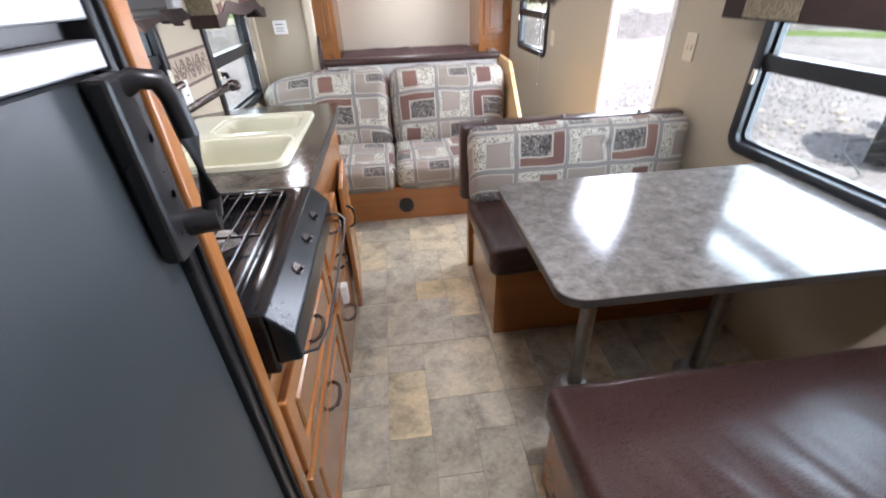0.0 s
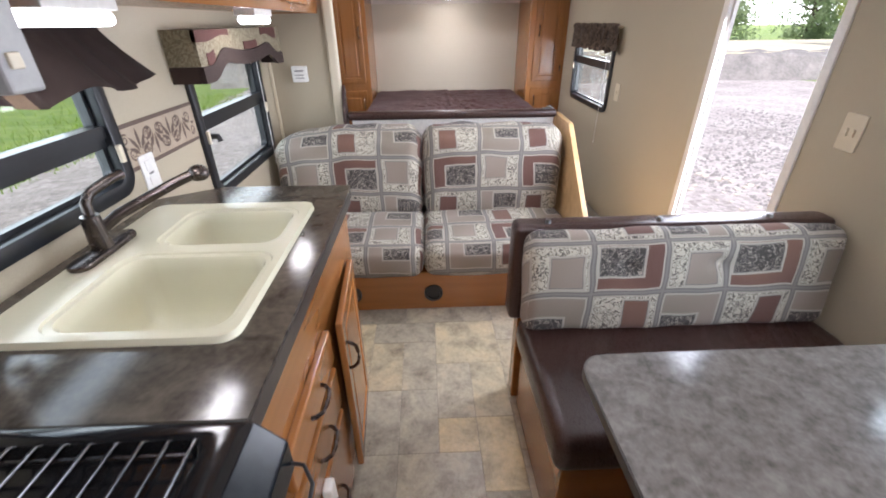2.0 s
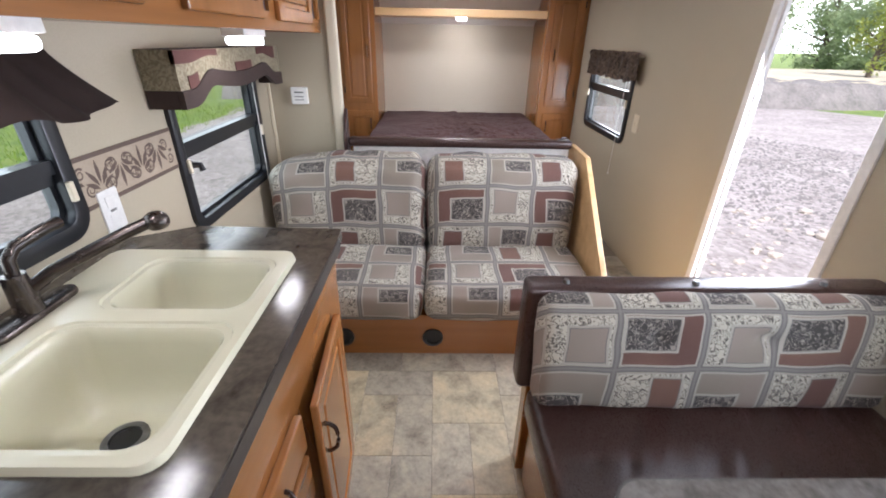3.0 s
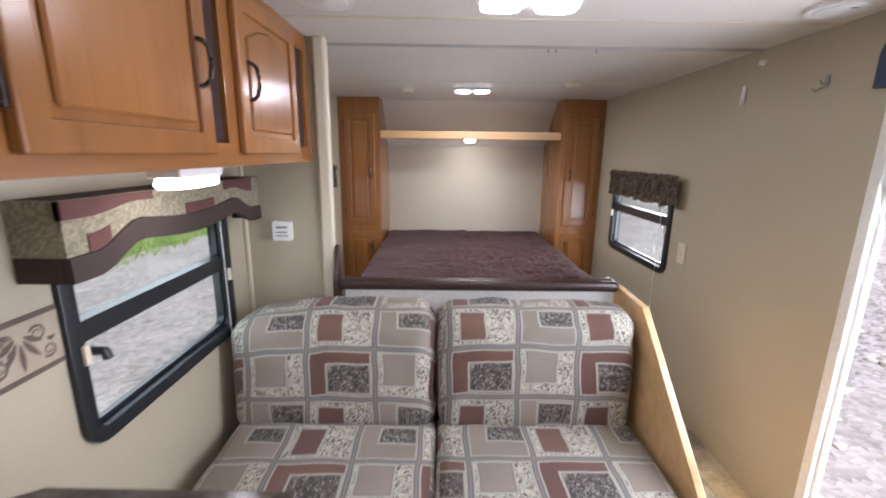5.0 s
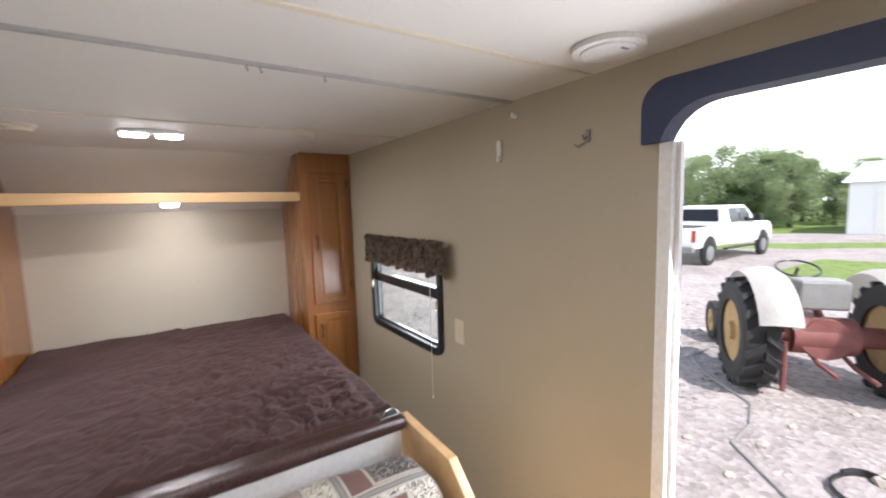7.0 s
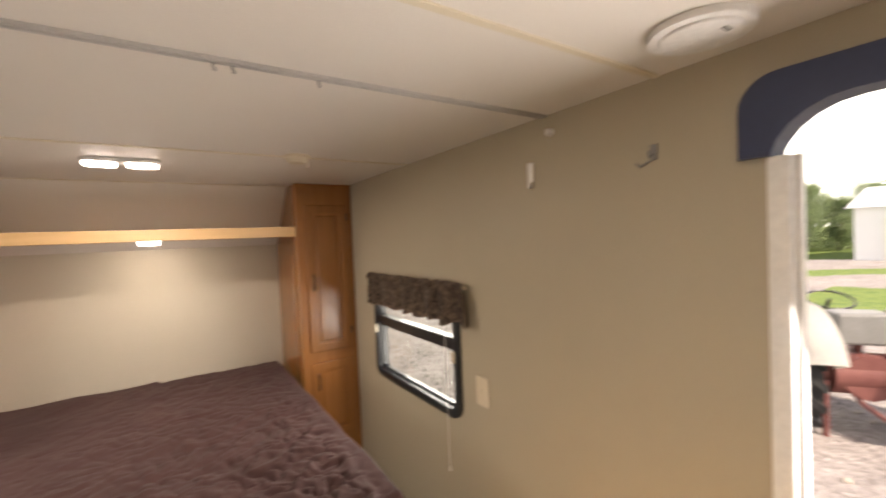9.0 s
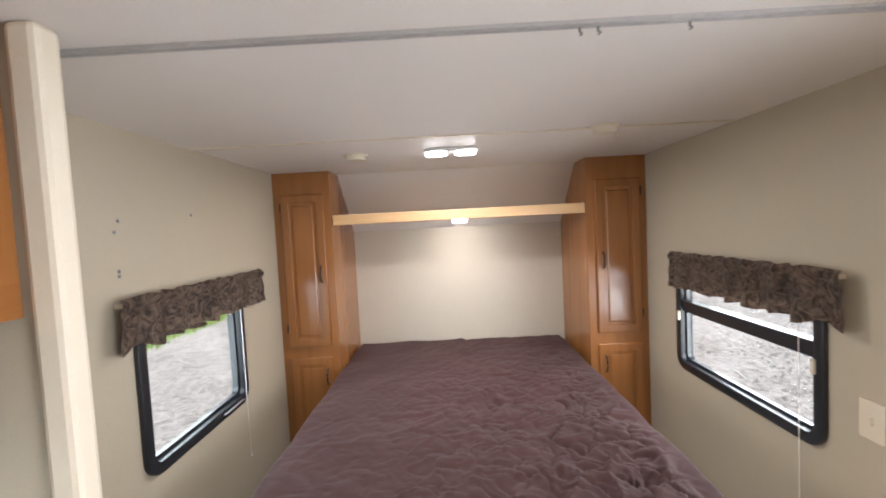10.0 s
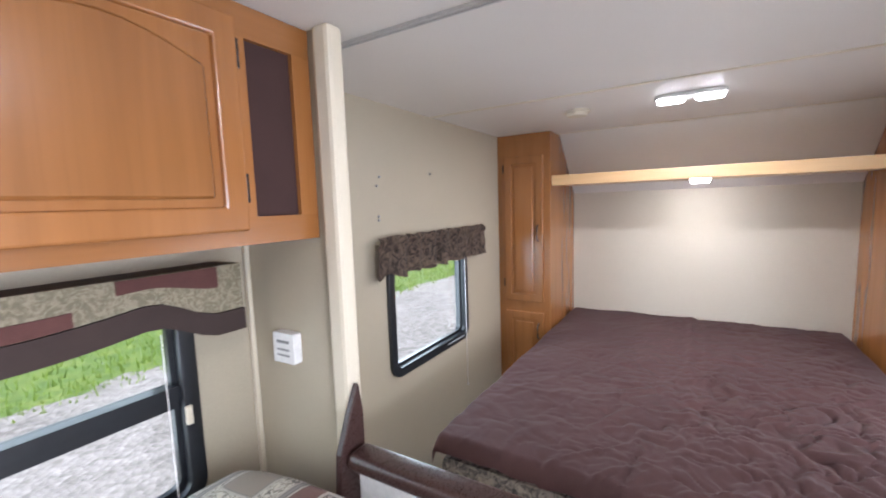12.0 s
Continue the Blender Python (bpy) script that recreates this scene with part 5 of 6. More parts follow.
# brown padded strap at the bed rail's end
bm = plate([(3.29, 0.60), (3.40, 0.60), (3.40, 1.0), (3.388, 1.075), (3.355, 1.01), (3.315, 0.92)], lambda u, v, dd: Vector((-0.452 - dd, u, v)), 0.0, 0.02)
solid("bed_strap", soft_edges(bm, 0.004), VINYL, "brown vinyl flap standing at the end of the bed rail", "flap")
lt = empty("bed_latch", (0.77, 3.36, 0.92), "small chrome latch on the bed rail", "latch")
part("plate", soft_edges(box(0.735, 0.80, 3.345, 3.385, 0.921, 0.926), 0.002), CHROME, lt)
part("loop", tube([(0.75, 3.36, 0.926), (0.755, 3.36, 0.936), (0.785, 3.37, 0.936), (0.79, 3.37, 0.926)], 0.003, 8), CHROME, lt, "", True)

# cooktop wire and the latch on the cabinets
wire = tube([(-0.197, 0.635, 0.80), (-0.17, 0.65, 0.795), (-0.155, 0.70, 0.80), (-0.15, 1.05, 0.81), (-0.155, 1.12, 0.812), (-0.175, 1.15, 0.812), (-0.197, 1.155, 0.81)], 0.003, 8)
part("towel_bar", wire, BLACK, st, "thin black wire bar", True)
for y in (0.80, 0.92, 1.03):
    part("stem_plate", plate(rounded(y - 0.014, y + 0.014, -0.012, 0.012, 0.01, 4), lambda u, v, dd: Vector((-0.2145 + 0.67 * (-v) + 0.75 * dd, u, 0.873 + 0.745 * v + 0.67 * dd)), 0.002, 0.0005), BRONZE, st, "", True)
ch = empty("child_latch", (-0.24, 1.47, 0.30), "white plastic child lock on the drawer", "latch")
part("strap", soft_edges(box(XF + 0.0195, XF + 0.045, 1.36, 1.40, 0.32, 0.40), 0.006), WHITE, ch)

# ---- floor tiles ----
def tile_mat():
    m, n, l, b = material("stone_vinyl_tile", 0.42)
    info = n.new("ShaderNodeObjectInfo")
    off = n.new("ShaderNodeVectorMath")
    off.operation = "MULTIPLY_ADD"
    tc = n.new("ShaderNodeTexCoord")
    comb = n.new("ShaderNodeCombineXYZ")
    for i in range(3):
        l.new(info.outputs["Random"], comb.inputs[i])
    l.new(comb.outputs[0], off.inputs[0])
    off.inputs[1].default_value = (37, 53, 11)
    l.new(tc.outputs["Object"], off.inputs[2])
    v = off.outputs[0]
    base = ramp(n, l, info.outputs["Random"], [(0.0, (0.30, 0.27, 0.205)), (0.25, (0.50, 0.44, 0.325)), (0.5, (0.39, 0.36, 0.285)), (0.7, (0.53, 0.45, 0.29)), (0.85, (0.68, 0.52, 0.25)), (1.0, (0.42, 0.385, 0.30))])
    veins = ramp(n, l, tex_noise(n, l, v, 8.0, 8, 0.7, 0.25), [(0.3, (0.34, 0.33, 0.33)), (0.52, (1, 1, 1)), (0.75, (1.5, 1.42, 1.3))])
    col = mix(n, l, 1.0, base, veins, "MULTIPLY")
    fine = tex_noise(n, l, v, 60.0, 4, 0.7)
    col = mix(n, l, 0.3, col, ramp(n, l, fine, [(0.3, (0.10, 0.09, 0.075)), (0.7, (0.48, 0.43, 0.34))]))
    l.new(col, b.inputs["Base Color"])
    l.new(calc(n, l, "MULTIPLY_ADD", fine, 0.25, 0.19), b.inputs["Roughness"])
    bump(n, l, b, fine, 0.25, 0.0015)
    return m


TILE = tile_mat()
tile_mesh = {}


def tile_data(w, h):
    if (w, h) not in tile_mesh:
        bm = box(0.0008, w - 0.0008, 0.0008, h - 0.0008, -0.006, 0.0, 0.0008, 1)
        me = bpy.data.meshes.new("tile")
        bm.to_mesh(me)
        bm.free()
        me.materials.append(TILE)
        tile_mesh[w, h] = me
    return tile_mesh[w, h]


rng = random.Random(4)
CELL, NX, NY, TX0, TY0 = 0.152, 15, 31, XL, -1.0
taken = set()
for j in range(NY):
    for i in range(NX):
        if (i, j) in taken:
            continue
        for a, b in rng.sample([(2, 2), (1, 2), (2, 1), (1, 1), (2, 2), (1, 2)], 6):
            cells = [(i + p, j + q) for p in range(a) for q in range(b)]
            if all(c not in taken and c[0] < NX and c[1] < NY for c in cells):
                break
        else:
            cells, a, b = [(i, j)], 1, 1
        taken.update(cells)
        x, y = TX0 + i * CELL, TY0 + j * CELL
        if x + a * CELL < XF - 0.02 and y > 0.6 and y < 2.0:
            continue
        t = new("tile", tile_data(a * CELL, b * CELL))
        t.parent, t.location = floor, (x, y, 0.0)


# ---- outdoors ----
def ground_mat():
    m, n, l, b = material("gravel_and_grass", 0.95)
    v = coords(n, l)
    stones = n.new("ShaderNodeTexVoronoi")
    stones.inputs["Scale"].default_value = 16.0
    l.new(v, stones.inputs["Vector"])
    grav = ramp(n, l, stones.outputs["Color"], [(0.1, (0.16, 0.138, 0.13)), (0.9, (0.46, 0.415, 0.40))])
    grav = mix(n, l, 0.45, grav, ramp(n, l, tex_noise(n, l, v, 0.7, 8, 0.65), [(0.35, (0.18, 0.16, 0.145)), (0.65, (0.44, 0.40, 0.38))]))
    grass = ramp(n, l, tex_noise(n, l, v, 3.0, 8, 0.75), [(0.3, (0.07, 0.13, 0.03)), (0.5, (0.14, 0.21, 0.045)), (0.72, (0.26, 0.29, 0.07))])
    sep = n.new("ShaderNodeSeparateXYZ")
    l.new(v, sep.inputs[0])
    wob = calc(n, l, "MULTIPLY", calc(n, l, "SUBTRACT", tex_noise(n, l, v, 0.5, 6, 0.6), 0.5), 2.2)
    xx = calc(n, l, "ADD", sep.outputs[0], wob)
    left = calc(n, l, "LESS_THAN", xx, -6.5)
    strip = calc(n, l, "MULTIPLY", calc(n, l, "MULTIPLY", calc(n, l, "GREATER_THAN", xx, 14.0), calc(n, l, "LESS_THAN", xx, 20.0)), calc(n, l, "LESS_THAN", sep.outputs[1], 7.3))
    far = calc(n, l, "GREATER_THAN", calc(n, l, "ADD", xx, sep.outputs[1]), 44.0)
    mid = calc(n, l, "MULTIPLY", calc(n, l, "GREATER_THAN", calc(n, l, "ADD", xx, sep.outputs[1]), 32.0), calc(n, l, "LESS_THAN", calc(n, l, "ADD", xx, sep.outputs[1]), 35.5))
    fac = calc(n, l, "MAXIMUM", calc(n, l, "MAXIMUM", calc(n, l, "MAXIMUM", left, strip), far), mid)
    l.new(mix(n, l, fac, grav, grass), b.inputs["Base Color"])
    bump(n, l, b, stones.outputs["Distance"], 0.7, 0.03)
    return m


ground = tagged(part("ground", box(-400, 400, -400, 400, GROUND - 0.3, GROUND), ground_mat()), "pale gravel yard with strips of grass", kind="structure")
BARK = mottled("bark", (0.07, 0.055, 0.04), (0.13, 0.10, 0.075), 6, 0.9, relief=0.5)


def leaf_mat(name, c1, c2):
    m, n, l, b = material(name, 0.6)
    geo = n.new("ShaderNodeNewGeometry")
    l.new(ramp(n, l, geo.outputs["Random Per Island"], [(0.0, c1), (1.0, c2)]), b.inputs["Base Color"])
    b.inputs["Subsurface Weight"].default_value = 0.0
    tr, mx = n.new("ShaderNodeBsdfTranslucent"), n.new("ShaderNodeMixShader")
    tr.inputs[0].default_value = rgb(tuple(min(1, x * 1.6) for x in c2))
    mx.inputs[0].default_value = 0.35
    l.new(b.outputs[0], mx.inputs[1])
    l.new(tr.outputs[0], mx.inputs[2])
    l.new(mx.outputs[0], n["Material Output"].inputs[0])
    return m


# Green paled beyond real foliage: distant haze and lens veil mixed into the colour.
LEAF = leaf_mat("green_leaves", (0.115, 0.165, 0.085), (0.26, 0.32, 0.165))
LEAFY = leaf_mat("yellow_green_leaves", (0.12, 0.17, 0.03), (0.24, 0.27, 0.05))


def tree(seed, height, spread, mat, label, leaves=9000, size=0.36):
    rg = random.Random(seed)
    root = empty("tree", (0, 0, GROUND), label, "tree", "trees round the yard")
    bm = bmesh.new()
    trunk = [(0, 0, GROUND - 0.1), (rg.uniform(-.1, .1), rg.uniform(-.1, .1), GROUND + height * 0.25), (rg.uniform(-.3, .3), rg.uniform(-.3, .3), GROUND + height * 0.75)]
    for a, b, r0, r1 in ((trunk[0], trunk[1], 0.035 * height, 0.026 * height), (trunk[1], trunk[2], 0.026 * height, 0.008 * height)):
        add_cyl(bm, a, b, r0, r1, 8)
    clumps = []
    for k in range(30):
        h = rg.uniform(0.10, 0.97)
        w = spread * (1.1 - abs(h - 0.5) * 1.2)
        a = rg.uniform(0, 6.283)
        c = Vector((math.cos(a) * w * rg.uniform(0.2, 0.9), math.sin(a) * w * rg.uniform(0.2, 0.9), GROUND + height * h))
        clumps.append((c, spread * rg.uniform(0.22, 0.48)))
        add_cyl(bm, (0, 0, GROUND + height * min(0.7, h * 0.7)), c, 0.008 * height, 0.002 * height, 5)
    part("trunk", bm, BARK, root, "", True)
    verts, faces = [], []
    for k in range(leaves):
        c, r = clumps[k % len(clumps)]
        d = Vector((rg.gauss(0, 1), rg.gauss(0, 1), rg.gauss(0, 0.8))).normalized() * r * rg.random() ** 0.4
        p = c + d - Vector((0, 0, GROUND))
        u = Vector((rg.gauss(0, 1), rg.gauss(0, 1), rg.gauss(0, 1))).normalized()
        w = u.cross(Vector((rg.gauss(0, 1), rg.gauss(0, 1), rg.gauss(0, 1)))).normalized()
        s = size * rg.uniform(0.5, 1.2)
        i = len(verts)
        verts += [p - u * s * 0.5, p + w * s * 0.25, p + u * s * 0.5, p - w * s * 0.25]
        faces.append((i, i + 1, i + 2, i + 3))
    me = bpy.data.meshes.new("crown")
    me.from_pydata([tuple(q) for q in verts], [], faces)
    me.materials.append(mat)
    crown = new("crown", me)
    crown.parent = root
    return root


t1 = tree(1, 10.0, 4.0, LEAF, "tall leafy green tree at the yard's edge")
t2 = tree(2, 8.0, 3.4, LEAF, "leafy green tree with an uneven crown")
t3 = tree(3, 5.0, 2.0, LEAFY, "young tree with yellow-green leaves", 3000, 0.22)
rt = random.Random(11)
t1.location, t2.location, t3.location = (44.0, 24.0, GROUND), (42.0, 16.0, GROUND), (20.5, 22.0, GROUND + 0.95)
t1.scale, t2.scale, t3.scale = (0.65, 0.65, 0.65), (0.72, 0.72, 0.72), (0.75, 0.75, 0.75)
spots = [(38, 13), (40, 17.5), (43, 20), (46, 17), (38, 24), (44, 12.5), (47, 23), (41, 28), (50, 18), (52, 12), (36, 20.5), (45, 26), (40, 21), (48, 15), (36, 33),  (47, 12), (45, 9), (46, 3), (47, -3), (47, -9), (46, 20), (22, 33), (28, 31), (34, 29), (40, 25), (16, 38), (10, 42), (50, 6), (50, 0), (49, 28), (30, 38),
         (-17, -4), (-18, 1), (-17, 6), (-19, 11), (-17, 16), (-18, 22), (-16, 28), (-22, -1), (-23, 8), (-23, 17), (-15, 36)]
for k, (x, y) in enumerate(spots):
    src = (t1, t2)[k % 2]
    s = rt.uniform(0.75, 1.1) * (0.62 if x > 33 and y < 31 else 1)
    o = copy_thing(src, pose(x + rt.uniform(-1, 1), y + rt.uniform(-1, 1), GROUND, 0, 0, rt.uniform(0, 360)))
    o.scale = (s, s, s)

# rough bank with a pale field on top
# Dark grey carries the shade of the bank's face, which the sun lights here.
BANK = mottled("shaded_rubble_bank", (0.10, 0.095, 0.09), (0.26, 0.24, 0.225), 1.6, 0.95, fine=9.0, relief=0.8, distance=0.08)
STRAW = mottled("dry_pale_field", (0.34, 0.30, 0.22), (0.50, 0.45, 0.34), 0.6, 0.95, fine=7.0, relief=0.5, distance=0.03)
bm = bmesh.new()
rows = []
for i in range(91):
    x = -8 + 0.4 * i
    yf = 17.7 + 0.5 * noise.noise(Vector((x * 0.3, 0, 0)))
    rows.append([bm.verts.new((x, yf + a, GROUND + h + 0.12 * noise.noise(Vector((x * 1.3, k, 5))) * (1 if h > 0 else 0))) for k, (a, h) in enumerate(((0, -0.1), (0.25, 0.3), (0.5, 0.6), (0.7, 0.85), (1.3, 1.0)))])
for a, b in zip(rows, rows[1:]):
    for k in range(4):
        bm.faces.new((a[k], b[k], b[k + 1], a[k + 1]))
structure("embankment", bm, BANK, "low bank of broken stone, its shade put into the dark grey")
structure("field", box(-8, 28, 18.7, 29, GROUND - 0.1, GROUND + 0.95), STRAW, "pale dry field above the bank")

# white barn
SIDING = mottled("white_metal_siding", (0.72, 0.73, 0.74), (0.78, 0.79, 0.80), 1.0, 0.5)
ROOF = mottled("pale_roof_metal", (0.60, 0.62, 0.64), (0.66, 0.68, 0.70), 1.0, 0.4)
barn = empty("metal_barn", (36, 3, GROUND), "long white metal barn with a low roof", "barn")
part("wall", box(33, 41, -9, 9.6, GROUND, GROUND + 3.0), SIDING, barn)
bm = plate([(32.7, GROUND + 2.98), (37, GROUND + 4.3), (41.3, GROUND + 2.98)], lambda u, v, dd: Vector((u, dd, v)), -9.3, 9.9)
part("roof", bm, ROOF, barn)
part("barn_door", box(32.94, 33.0, 5.2, 8.4, GROUND, GROUND + 2.4), WHITEWALL, barn)
w = part("barn_window", box(32.95, 33.0, 1.0, 2.6, GROUND + 1.5, GROUND + 2.1), GREYP, barn)
for k in range(36):
    y = -9 + 0.5 * k
    if not 5.0 < y < 8.5:
        part("rib", box(32.965, 33.0, y, y + 0.05, GROUND, GROUND + 2.98), SIDING, barn)

# pickup truck
TY = 10.15
CARWHITE = mottled("white_car_paint", (0.78, 0.79, 0.80), (0.82, 0.83, 0.84), 0.5, 0.25, relief=0.0)
TYRE = mottled("tyre_rubber", (0.018, 0.018, 0.018), (0.03, 0.03, 0.03), 20, 0.85, relief=0.3)
DARKGLASS = mottled("dark_car_glass", (0.012, 0.014, 0.016), (0.02, 0.022, 0.024), 1, 0.08, relief=0.0)
truck = empty("pickup_truck", (18.0, TY, GROUND), "white crew-cab pickup truck parked on the gravel", "truck")
prof = [(-3.25, 0.62), (-3.25, 1.30), (-1.05, 1.33), (-0.85, 1.95), (-0.6, 2.02), (0.75, 2.02), (1.45, 1.42), (2.75, 1.32), (2.95, 1.15), (2.98, 0.62)]
bm = plate(prof, lambda u, v, dd: Vector((18.0 + u, TY + dd, GROUND + v)), -0.98, 0.98)
for vv in bm.verts:
    if vv.co.z > GROUND + 1.5:
        vv.co.y = TY + (vv.co.y - TY) * 0.84
part("body", soft_edges(bm, 0.05, 25, 2), CARWHITE, truck, "white painted body", True)
for u0, u1, s in ((-0.72, 0.05, 0), (0.12, 1.05, 1)):
    q = [(u0, 1.42), (u1 if not s else u1 + 0.1, 1.42), (u1 if not s else 0.72, 1.92), (u0 + (0.05 if not s else 0), 1.92)]
    for sg in (-1, 1):
        part("side_window", plate(q, lambda u, v, dd: Vector((18.0 + u, TY + sg * (0.985 - (v - 1.33) * 0.235) + dd, GROUND + v)), -0.01, 0.02), DARKGLASS, truck, "dark glass")
part("rear_window", plate([(-0.7, 1.45), (0.7, 1.45), (0.62, 1.9), (-0.62, 1.9)], lambda u, v, dd: Vector((18.0 - 1.05 + (v - 1.33) * 0.32 + dd, TY + u, GROUND + v)), -0.02, 0.02), DARKGLASS, truck, "dark glass")
part("bed_floor", box(14.85, 16.85, 9.35, 10.95, GROUND + 1.29, GROUND + 1.325), BLACK, truck)
for y in (9.23, 11.07):
    part("tail_light", box(14.73, 14.80, y - 0.07, y + 0.07, GROUND + 0.85, GROUND + 1.25, 0.01), RED, truck, "red tail light")
part("bumper", box(14.62, 14.80, 9.20, 11.10, GROUND + 0.5, GROUND + 0.7, 0.03), GREYP, truck)
part("running_board", box(16.9, 19.3, 9.10, 9.25, GROUND + 0.45, GROUND + 0.52, 0.02), BLACK, truck)
part("mirror", box(19.1, 19.3, 8.92, 9.18, GROUND + 1.4, GROUND + 1.65, 0.03), BLACK, truck)
for x in (15.75, 20.15):
    for y, sg in ((9.2, -1), (11.1, 1)):
        part("wheel_arch", cyl((x, y - sg * 0.05, GROUND + 0.5), (x, y + sg * 0.035, GROUND + 0.5), 0.52, None, 28), BLACK, truck)
        wh = part("wheel", cyl((x, y - sg * 0.1, GROUND + 0.41), (x, y + sg * 0.06, GROUND + 0.41), 0.41, None, 28), TYRE, truck, "black tyre", True)
        part("rim", cyl((x, y + sg * 0.0605, GROUND + 0.41), (x, y + sg * 0.07, GROUND + 0.41), 0.26, 0.22, 20), SILVER, wh, "silver rim", True)

# old tractor in pieces
TRED = mottled("faded_red_paint", (0.15, 0.045, 0.042), (0.26, 0.10, 0.085), 5, 0.6)
TWHITE = mottled("chalky_white_paint", (0.62, 0.60, 0.56), (0.74, 0.72, 0.68), 4, 0.6)
TYELLOW = mottled("rusty_yellow_paint", (0.30, 0.17, 0.06), (0.48, 0.33, 0.14), 6, 0.65)
trac = empty("tractor", (6.5, 4.0, GROUND), "old red and white farm tractor with big lugged tyres", "tractor")
FW, AX = Vector((0.80, 0.60, 0)), Vector((0.60, -0.80, 0))
REAR = Vector((6.1, 4.42, GROUND))


def tractor_wheel(c, radius, width, lugs):
    c = Vector(c) + Vector((0, 0, radius))
    bm = bmesh.new()
    segs = 36
    prof = [(radius * 0.58, -0.5), (radius * 0.80, -0.52), (radius * 0.93, -0.46), (radius * 0.96, 0.0), (radius * 0.93, 0.46), (radius * 0.80, 0.52), (radius * 0.58, 0.5)]
    rings = []
    for k in range(segs):
        a = 2 * math.pi * k / segs
        rad = FW * math.cos(a) + Vector((0, 0, math.sin(a)))
        rings.append([bm.verts.new(c + rad * r + AX * (w * width)) for r, w in prof])
    for k in range(segs):
        p, q = rings[k], rings[(k + 1) % segs]
        for i in range(len(prof)):
            bm.faces.new((p[i], p[(i + 1) % len(prof)], q[(i + 1) % len(prof)], q[i]))
    lug_meshes = []
    if lugs:
        for k in range(lugs):
            for sg in (-1, 1):
                a0 = 2 * math.pi * (k + (0.25 if sg > 0 else 0.75)) / lugs
                pts = []
                for da, w, r in ((0, 0.02, 1.0), (0.13, 0.02, 1.0), (0.33, 0.5, 0.98), (0.2, 0.5, 0.98)):
                    a = a0 + da
                    rad = FW * math.cos(a) + Vector((0, 0, math.sin(a)))
                    pts.append((rad, w * sg, r))
                lb = bmesh.new()
                top = [lb.verts.new(c + rad * radius * r * 1.02 + AX * (w * width)) for rad, w, r in pts]
                bot = [lb.verts.new(c + rad * radius * r * 0.92 + AX * (w * width)) for rad, w, r in pts]
                lb.faces.new(top)
                for i in range(4):
                    lb.faces.new((top[i], bot[i], bot[(i + 1) % 4], top[(i + 1) % 4]))
                bmesh.ops.recalc_face_normals(lb, faces=lb.faces)
                lug_meshes.append(lb)
    bmesh.ops.recalc_face_normals(bm, faces=bm.faces)
    wheel = part("wheel", bm, TYRE, trac, "black lugged tyre")
    for lb in lug_meshes:
        part("lug", lb, TYRE, wheel)
    part("rim", cyl(c - AX * width * 0.4, c + AX * width * 0.1, radius * 0.6, radius * 0.5, 28), TYELLOW, wheel, "rusty yellow rim", True)
    part("hub", cyl(c - AX * width * 0.55, c - AX * width * 0.3, radius * 0.16, radius * 0.2, 16), TYELLOW, wheel, "", True)


for off in (0.0, 1.45):
    base = REAR + AX * off
    tractor_wheel(base, 0.66, 0.34, 18)
    bm = bmesh.new()
    c = base + Vector((0, 0, 0.66))
    rows = []
    for k in range(15):
        a = radians(20 + 140 * k / 14)
        rad = FW * math.cos(a) + Vector((0, 0, math.sin(a)))
        rows.append([bm.verts.new(c + rad * r + AX * w + (AX * 0.12 if off == 0 else AX * -0.12)) for r, w in ((0.74, -0.2), (0.79, -0.1), (0.80, 0.1), (0.74, 0.2), (0.40, 0.21))][:: 1 if off == 0 else -1])
    for p, q in zip(rows, rows[1:]):
        for i in range(4):
            bm.faces.new((p[i], p[i + 1], q[i + 1], q[i]))
    bmesh.ops.solidify(bm, geom=bm.faces[:], thickness=0.01)
    part("fender", bm, TWHITE, trac, "chalky white fender", True)
FRONT = REAR + FW * 1.75 + AX * 0.72
for s in (-1, 1):
    tractor_wheel(FRONT + AX * (s * 0.62), 0.33, 0.16, 0)
z1 = Vector((0, 0, 0.66))
bm = bmesh.new()
add_cyl(bm, REAR + z1 + AX * 0.1, REAR + z1 + AX * 1.35, 0.12, 0.12, 16)
add_cyl(bm, REAR + z1 + AX * 0.42, REAR + z1 + AX * 1.03, 0.22, 0.22, 16)
part("axle_housing", bm, TRED, trac, "faded red axle housing", True)
bm = bmesh.new()
add_cyl(bm, REAR + z1 + AX * 0.72 - FW * 0.2, REAR + z1 + AX * 0.72 + FW * 1.1, 0.24, 0.19, 12)
add_cyl(bm, REAR + z1 + AX * 0.72 + FW * 1.1, REAR + z1 + AX * 0.72 + FW * 1.95, 0.20, 0.18, 12)
part("gearbox", bm, TRED, trac, "faded red gearbox", True)
part("front_axle", cyl(FRONT + AX * -0.6 + Vector((0, 0, 0.36)), FRONT + AX * 0.6 + Vector((0, 0, 0.36)), 0.05, None, 10), TRED, trac, "", True)
sw = REAR + AX * 0.72 + FW * 0.62 + Vector((0, 0, 1.36))
part("steering_wheel", tube([sw + (FW * math.cos(a) * 0.9 + Vector((0, 0, math.cos(a) * 0.35)) + AX * math.sin(a)) * 0.23 for a in [2 * math.pi * k / 24 for k in range(24)]], 0.014, 6, None, True), BLACK, trac, "", True)
part("steering_post", cyl(sw, REAR + AX * 0.72 + FW * 1.0 + Vector((0, 0, 0.8)), 0.02, None, 8), BLACK, trac, "", True)
bm = box(-0.24, 0.24, -0.16, 0.16, 0, 0.34, 0.03)
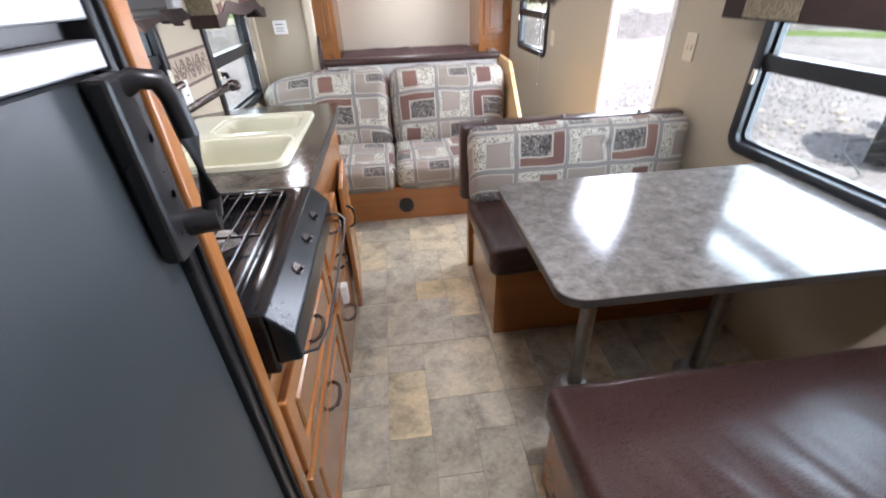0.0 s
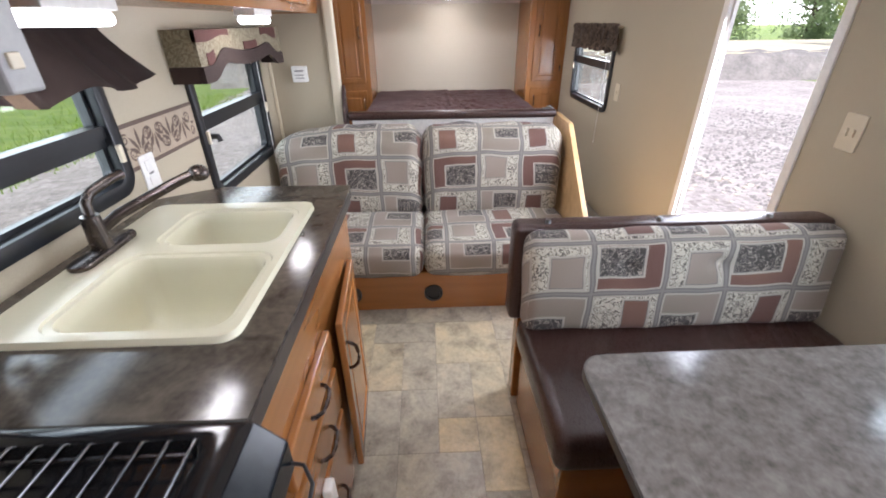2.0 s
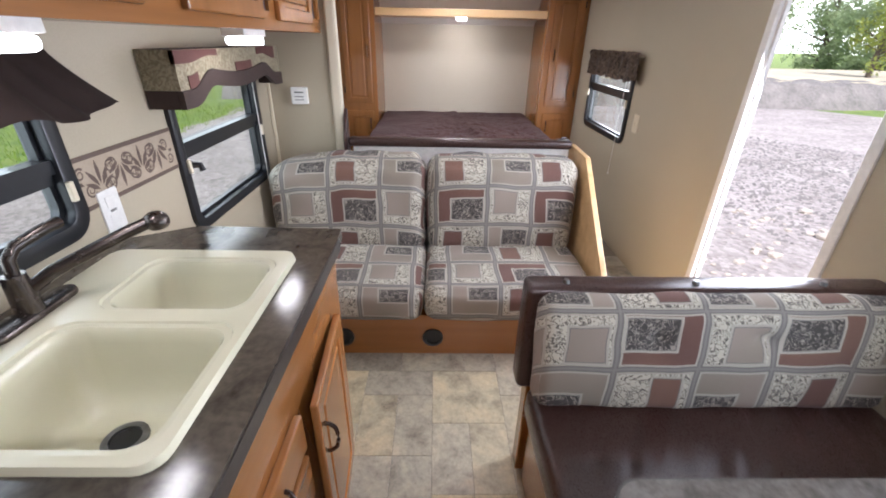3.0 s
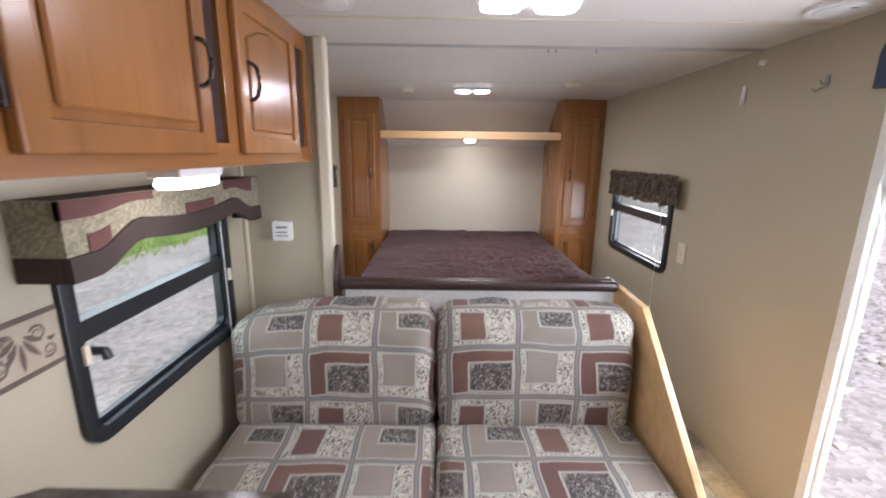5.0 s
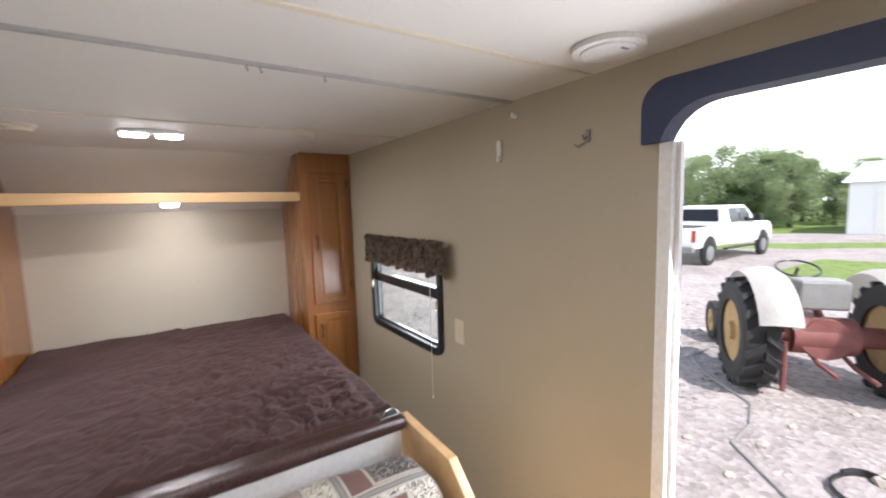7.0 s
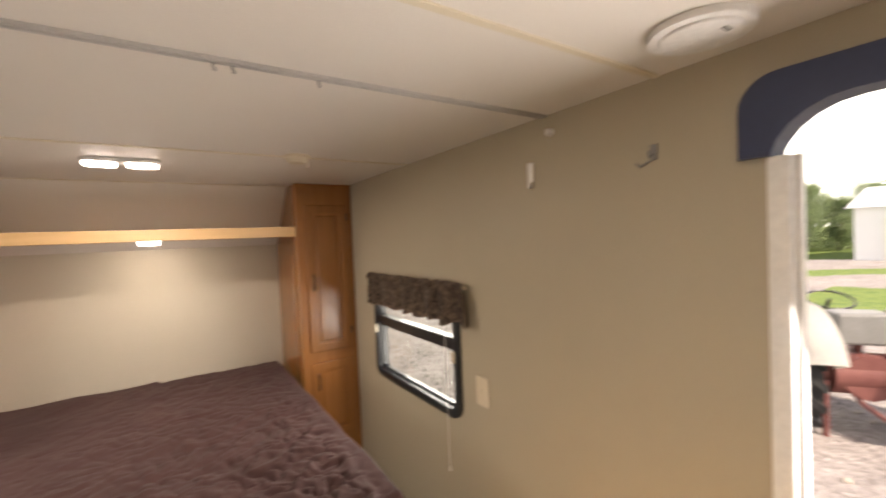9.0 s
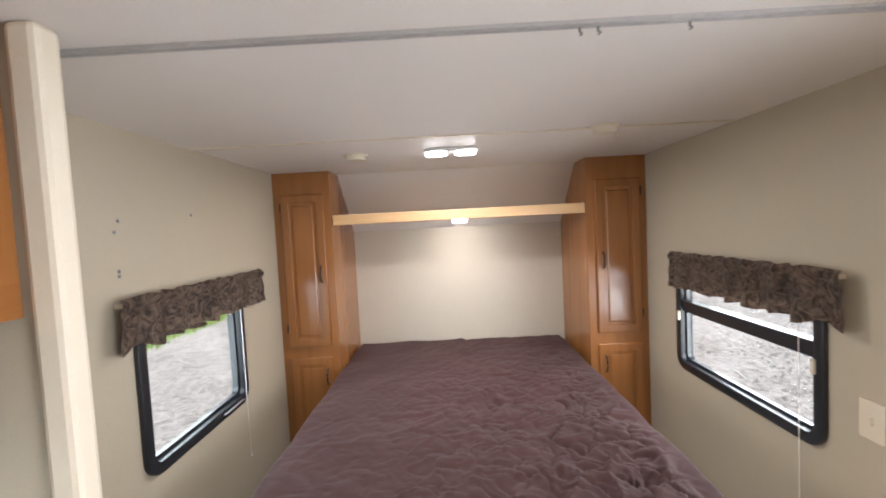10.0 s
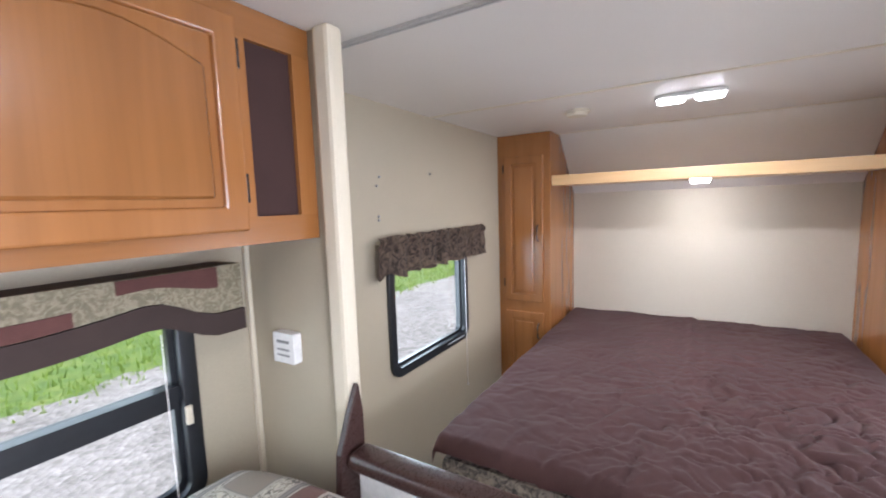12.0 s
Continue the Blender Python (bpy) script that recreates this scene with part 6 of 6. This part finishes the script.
bm.transform(Matrix.Translation(REAR + AX * 0.72 + FW * 0.05 + Vector((0, 0, 0.98))) @ Matrix(((AX.x, FW.x, 0, 0), (AX.y, FW.y, 0, 0), (0, 0, 1, 0), (0, 0, 0, 1))))
part("seat_box", bm, GREYP, trac, "grey metal box at the seat")
part("seat_post", cyl(REAR + AX * 0.72 + FW * 0.05 + Vector((0, 0, 0.80)), REAR + AX * 0.72 + FW * 0.05 + Vector((0, 0, 1.0)), 0.04, None, 8), TRED, trac, "", True)
for s, d1 in ((0.6, 0.22), (0.9, 0.3)):
    part("lift_arm", tube([REAR + AX * s + Vector((0, 0, 0.5)), REAR + AX * (s + 0.05) - FW * d1 + Vector((0, 0, 0.38)), REAR + AX * (s + 0.15) - FW * (d1 + 0.2) + Vector((0, 0, 0.3))], 0.024, 8), TRED, trac, "", True)
part("jack_stand", cyl(REAR + AX * 0.35 - FW * 0.15, REAR + AX * 0.35 - FW * 0.15 + Vector((0, 0, 0.6)), 0.03, None, 8), TRED, trac, "", True)

hose = [(4.0 + 0.5 * k, 3.3 + 0.35 * k + 0.25 * math.sin(k * 1.7), GROUND + 0.012) for k in range(7)]
solid("garden_hose", tube(hose, 0.014, 8), GREYP, "grey hose lying on the gravel", "hose", "", True)
coil = [(4.55 + 0.28 * math.cos(a) + 0.02 * math.sin(3 * a), 3.0 + 0.2 * math.sin(a), GROUND + 0.015 + 0.003 * a) for a in [0.35 * k for k in range(40)]]
solid("rubber_hose", tube(coil, 0.013, 8), BLACK, "coiled black rubber hose on the ground", "hose", "", True)
PALEROCK = mottled("pale_rubble", (0.32, 0.27, 0.22), (0.55, 0.50, 0.44), 3, 0.9, relief=0.4)
rs = random.Random(8)
vv, ff = [], []
for k in range(420):
    a = rs.random()
    cx, cy = rs.uniform(2.6, 8.0), rs.uniform(-2.5, 7.0)
    if 2.0 < cy < 5.2 and cx > 4.0 and rs.random() < 0.75:
        continue
    s = rs.uniform(0.02, 0.055) * (1.8 if rs.random() < 0.1 else 1)
    bm = bmesh.new()
    bmesh.ops.create_icosphere(bm, subdivisions=1, radius=s)
    i0 = len(vv)
    for q in bm.verts:
        f = 1 + 0.35 * noise.noise(q.co * 14 + Vector((k, 0, 0)))
        vv.append((cx + q.co.x * f * 1.3, cy + q.co.y * f, GROUND + max(-0.02, q.co.z * f * 0.6 + s * 0.25)))
    bm.verts.index_update()
    ff += [tuple(i0 + q.index for q in f.verts) for f in bm.faces]
    bm.free()
me = bpy.data.meshes.new("rubble")
me.from_pydata(vv, [], ff)
me.materials.append(PALEROCK)
tagged(new("rubble", me), "pale broken stones scattered on the gravel", "rubble", kind="stuff")
DARKROCK = mottled("dark_wet_gravel", (0.12, 0.11, 0.105), (0.26, 0.245, 0.235), 5, 0.9, relief=0.4)
vv, ff = [], []
for k in range(2600):
    t, w = rs.random(), rs.gauss(0, 1)
    cx, cy = 4.0 + 5.5 * t + 0.6 * w, 6.2 + 4.6 * t - 0.9 * w
    s = rs.uniform(0.012, 0.045)
    i0, a = len(vv), rs.uniform(0, 6.28)
    for q in range(5):
        r = s * rs.uniform(0.7, 1.4)
        vv.append((cx + r * math.cos(a + q * 1.257), cy + r * math.sin(a + q * 1.257), GROUND - 0.005))
    vv.append((cx + rs.uniform(-s, s) * 0.4, cy + rs.uniform(-s, s) * 0.4, GROUND + s * rs.uniform(0.5, 1.0)))
    ff += [(i0 + q, i0 + (q + 1) % 5, i0 + 5) for q in range(5)]
me = bpy.data.meshes.new("dark_gravel")
me.from_pydata(vv, [], ff)
me.materials.append(DARKROCK)
tagged(new("dark_gravel", me), "dark coarse gravel strewn across the yard", "gravel", kind="stuff")
for k in range(9):
    x, y, a = rs.uniform(2.9, 4.4), rs.uniform(-1.0, 1.9), rs.uniform(-0.6, 0.6)
    L = rs.uniform(0.5, 1.1)
    bm = box(-L / 2, L / 2, -0.05, 0.05, 0, 0.035, 0.004)
    bm.transform(pose(x, y, GROUND + 0.03, 0, rs.uniform(-3, 3), 57 * a))
    solid("plank", bm, PINE, "weathered plank lying on the ground", "plank", "planks")
vv, ff = [], []
for k in range(5200):
    x = -6.1 - abs(rs.gauss(0, 2.4))
    y = rs.uniform(-2, 16)
    h = rs.uniform(0.05, 0.16)
    a = rs.uniform(0, 3.14)
    dx, dy = math.cos(a) * 0.012, math.sin(a) * 0.012
    i = len(vv)
    vv += [(x - dx, y - dy, GROUND), (x + dx, y + dy, GROUND), (x + rs.uniform(-.04, .04), y + rs.uniform(-.04, .04), GROUND + h)]
    ff.append((i, i + 1, i + 2))
me = bpy.data.meshes.new("grass")
me.from_pydata(vv, [], ff)
me.materials.append(leaf_mat("grass_blades", (0.09, 0.17, 0.02), (0.22, 0.30, 0.04)))
tagged(new("grass", me), "bright green grass at the edge of the gravel", "grass", kind="stuff")

# glowing ring added behind the trees, a pale haze that whitens the low sky
bm = bmesh.new()
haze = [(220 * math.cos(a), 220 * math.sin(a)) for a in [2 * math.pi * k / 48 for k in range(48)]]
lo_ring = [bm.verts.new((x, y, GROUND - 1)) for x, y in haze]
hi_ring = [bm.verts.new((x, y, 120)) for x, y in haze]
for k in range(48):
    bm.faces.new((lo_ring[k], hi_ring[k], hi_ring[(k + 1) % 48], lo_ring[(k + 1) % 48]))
structure("backdrop", bm, glow_mat("haze_glow", (0.94, 0.97, 1.0), 1.3), "glowing pale backdrop added to whiten the sky at the horizon")
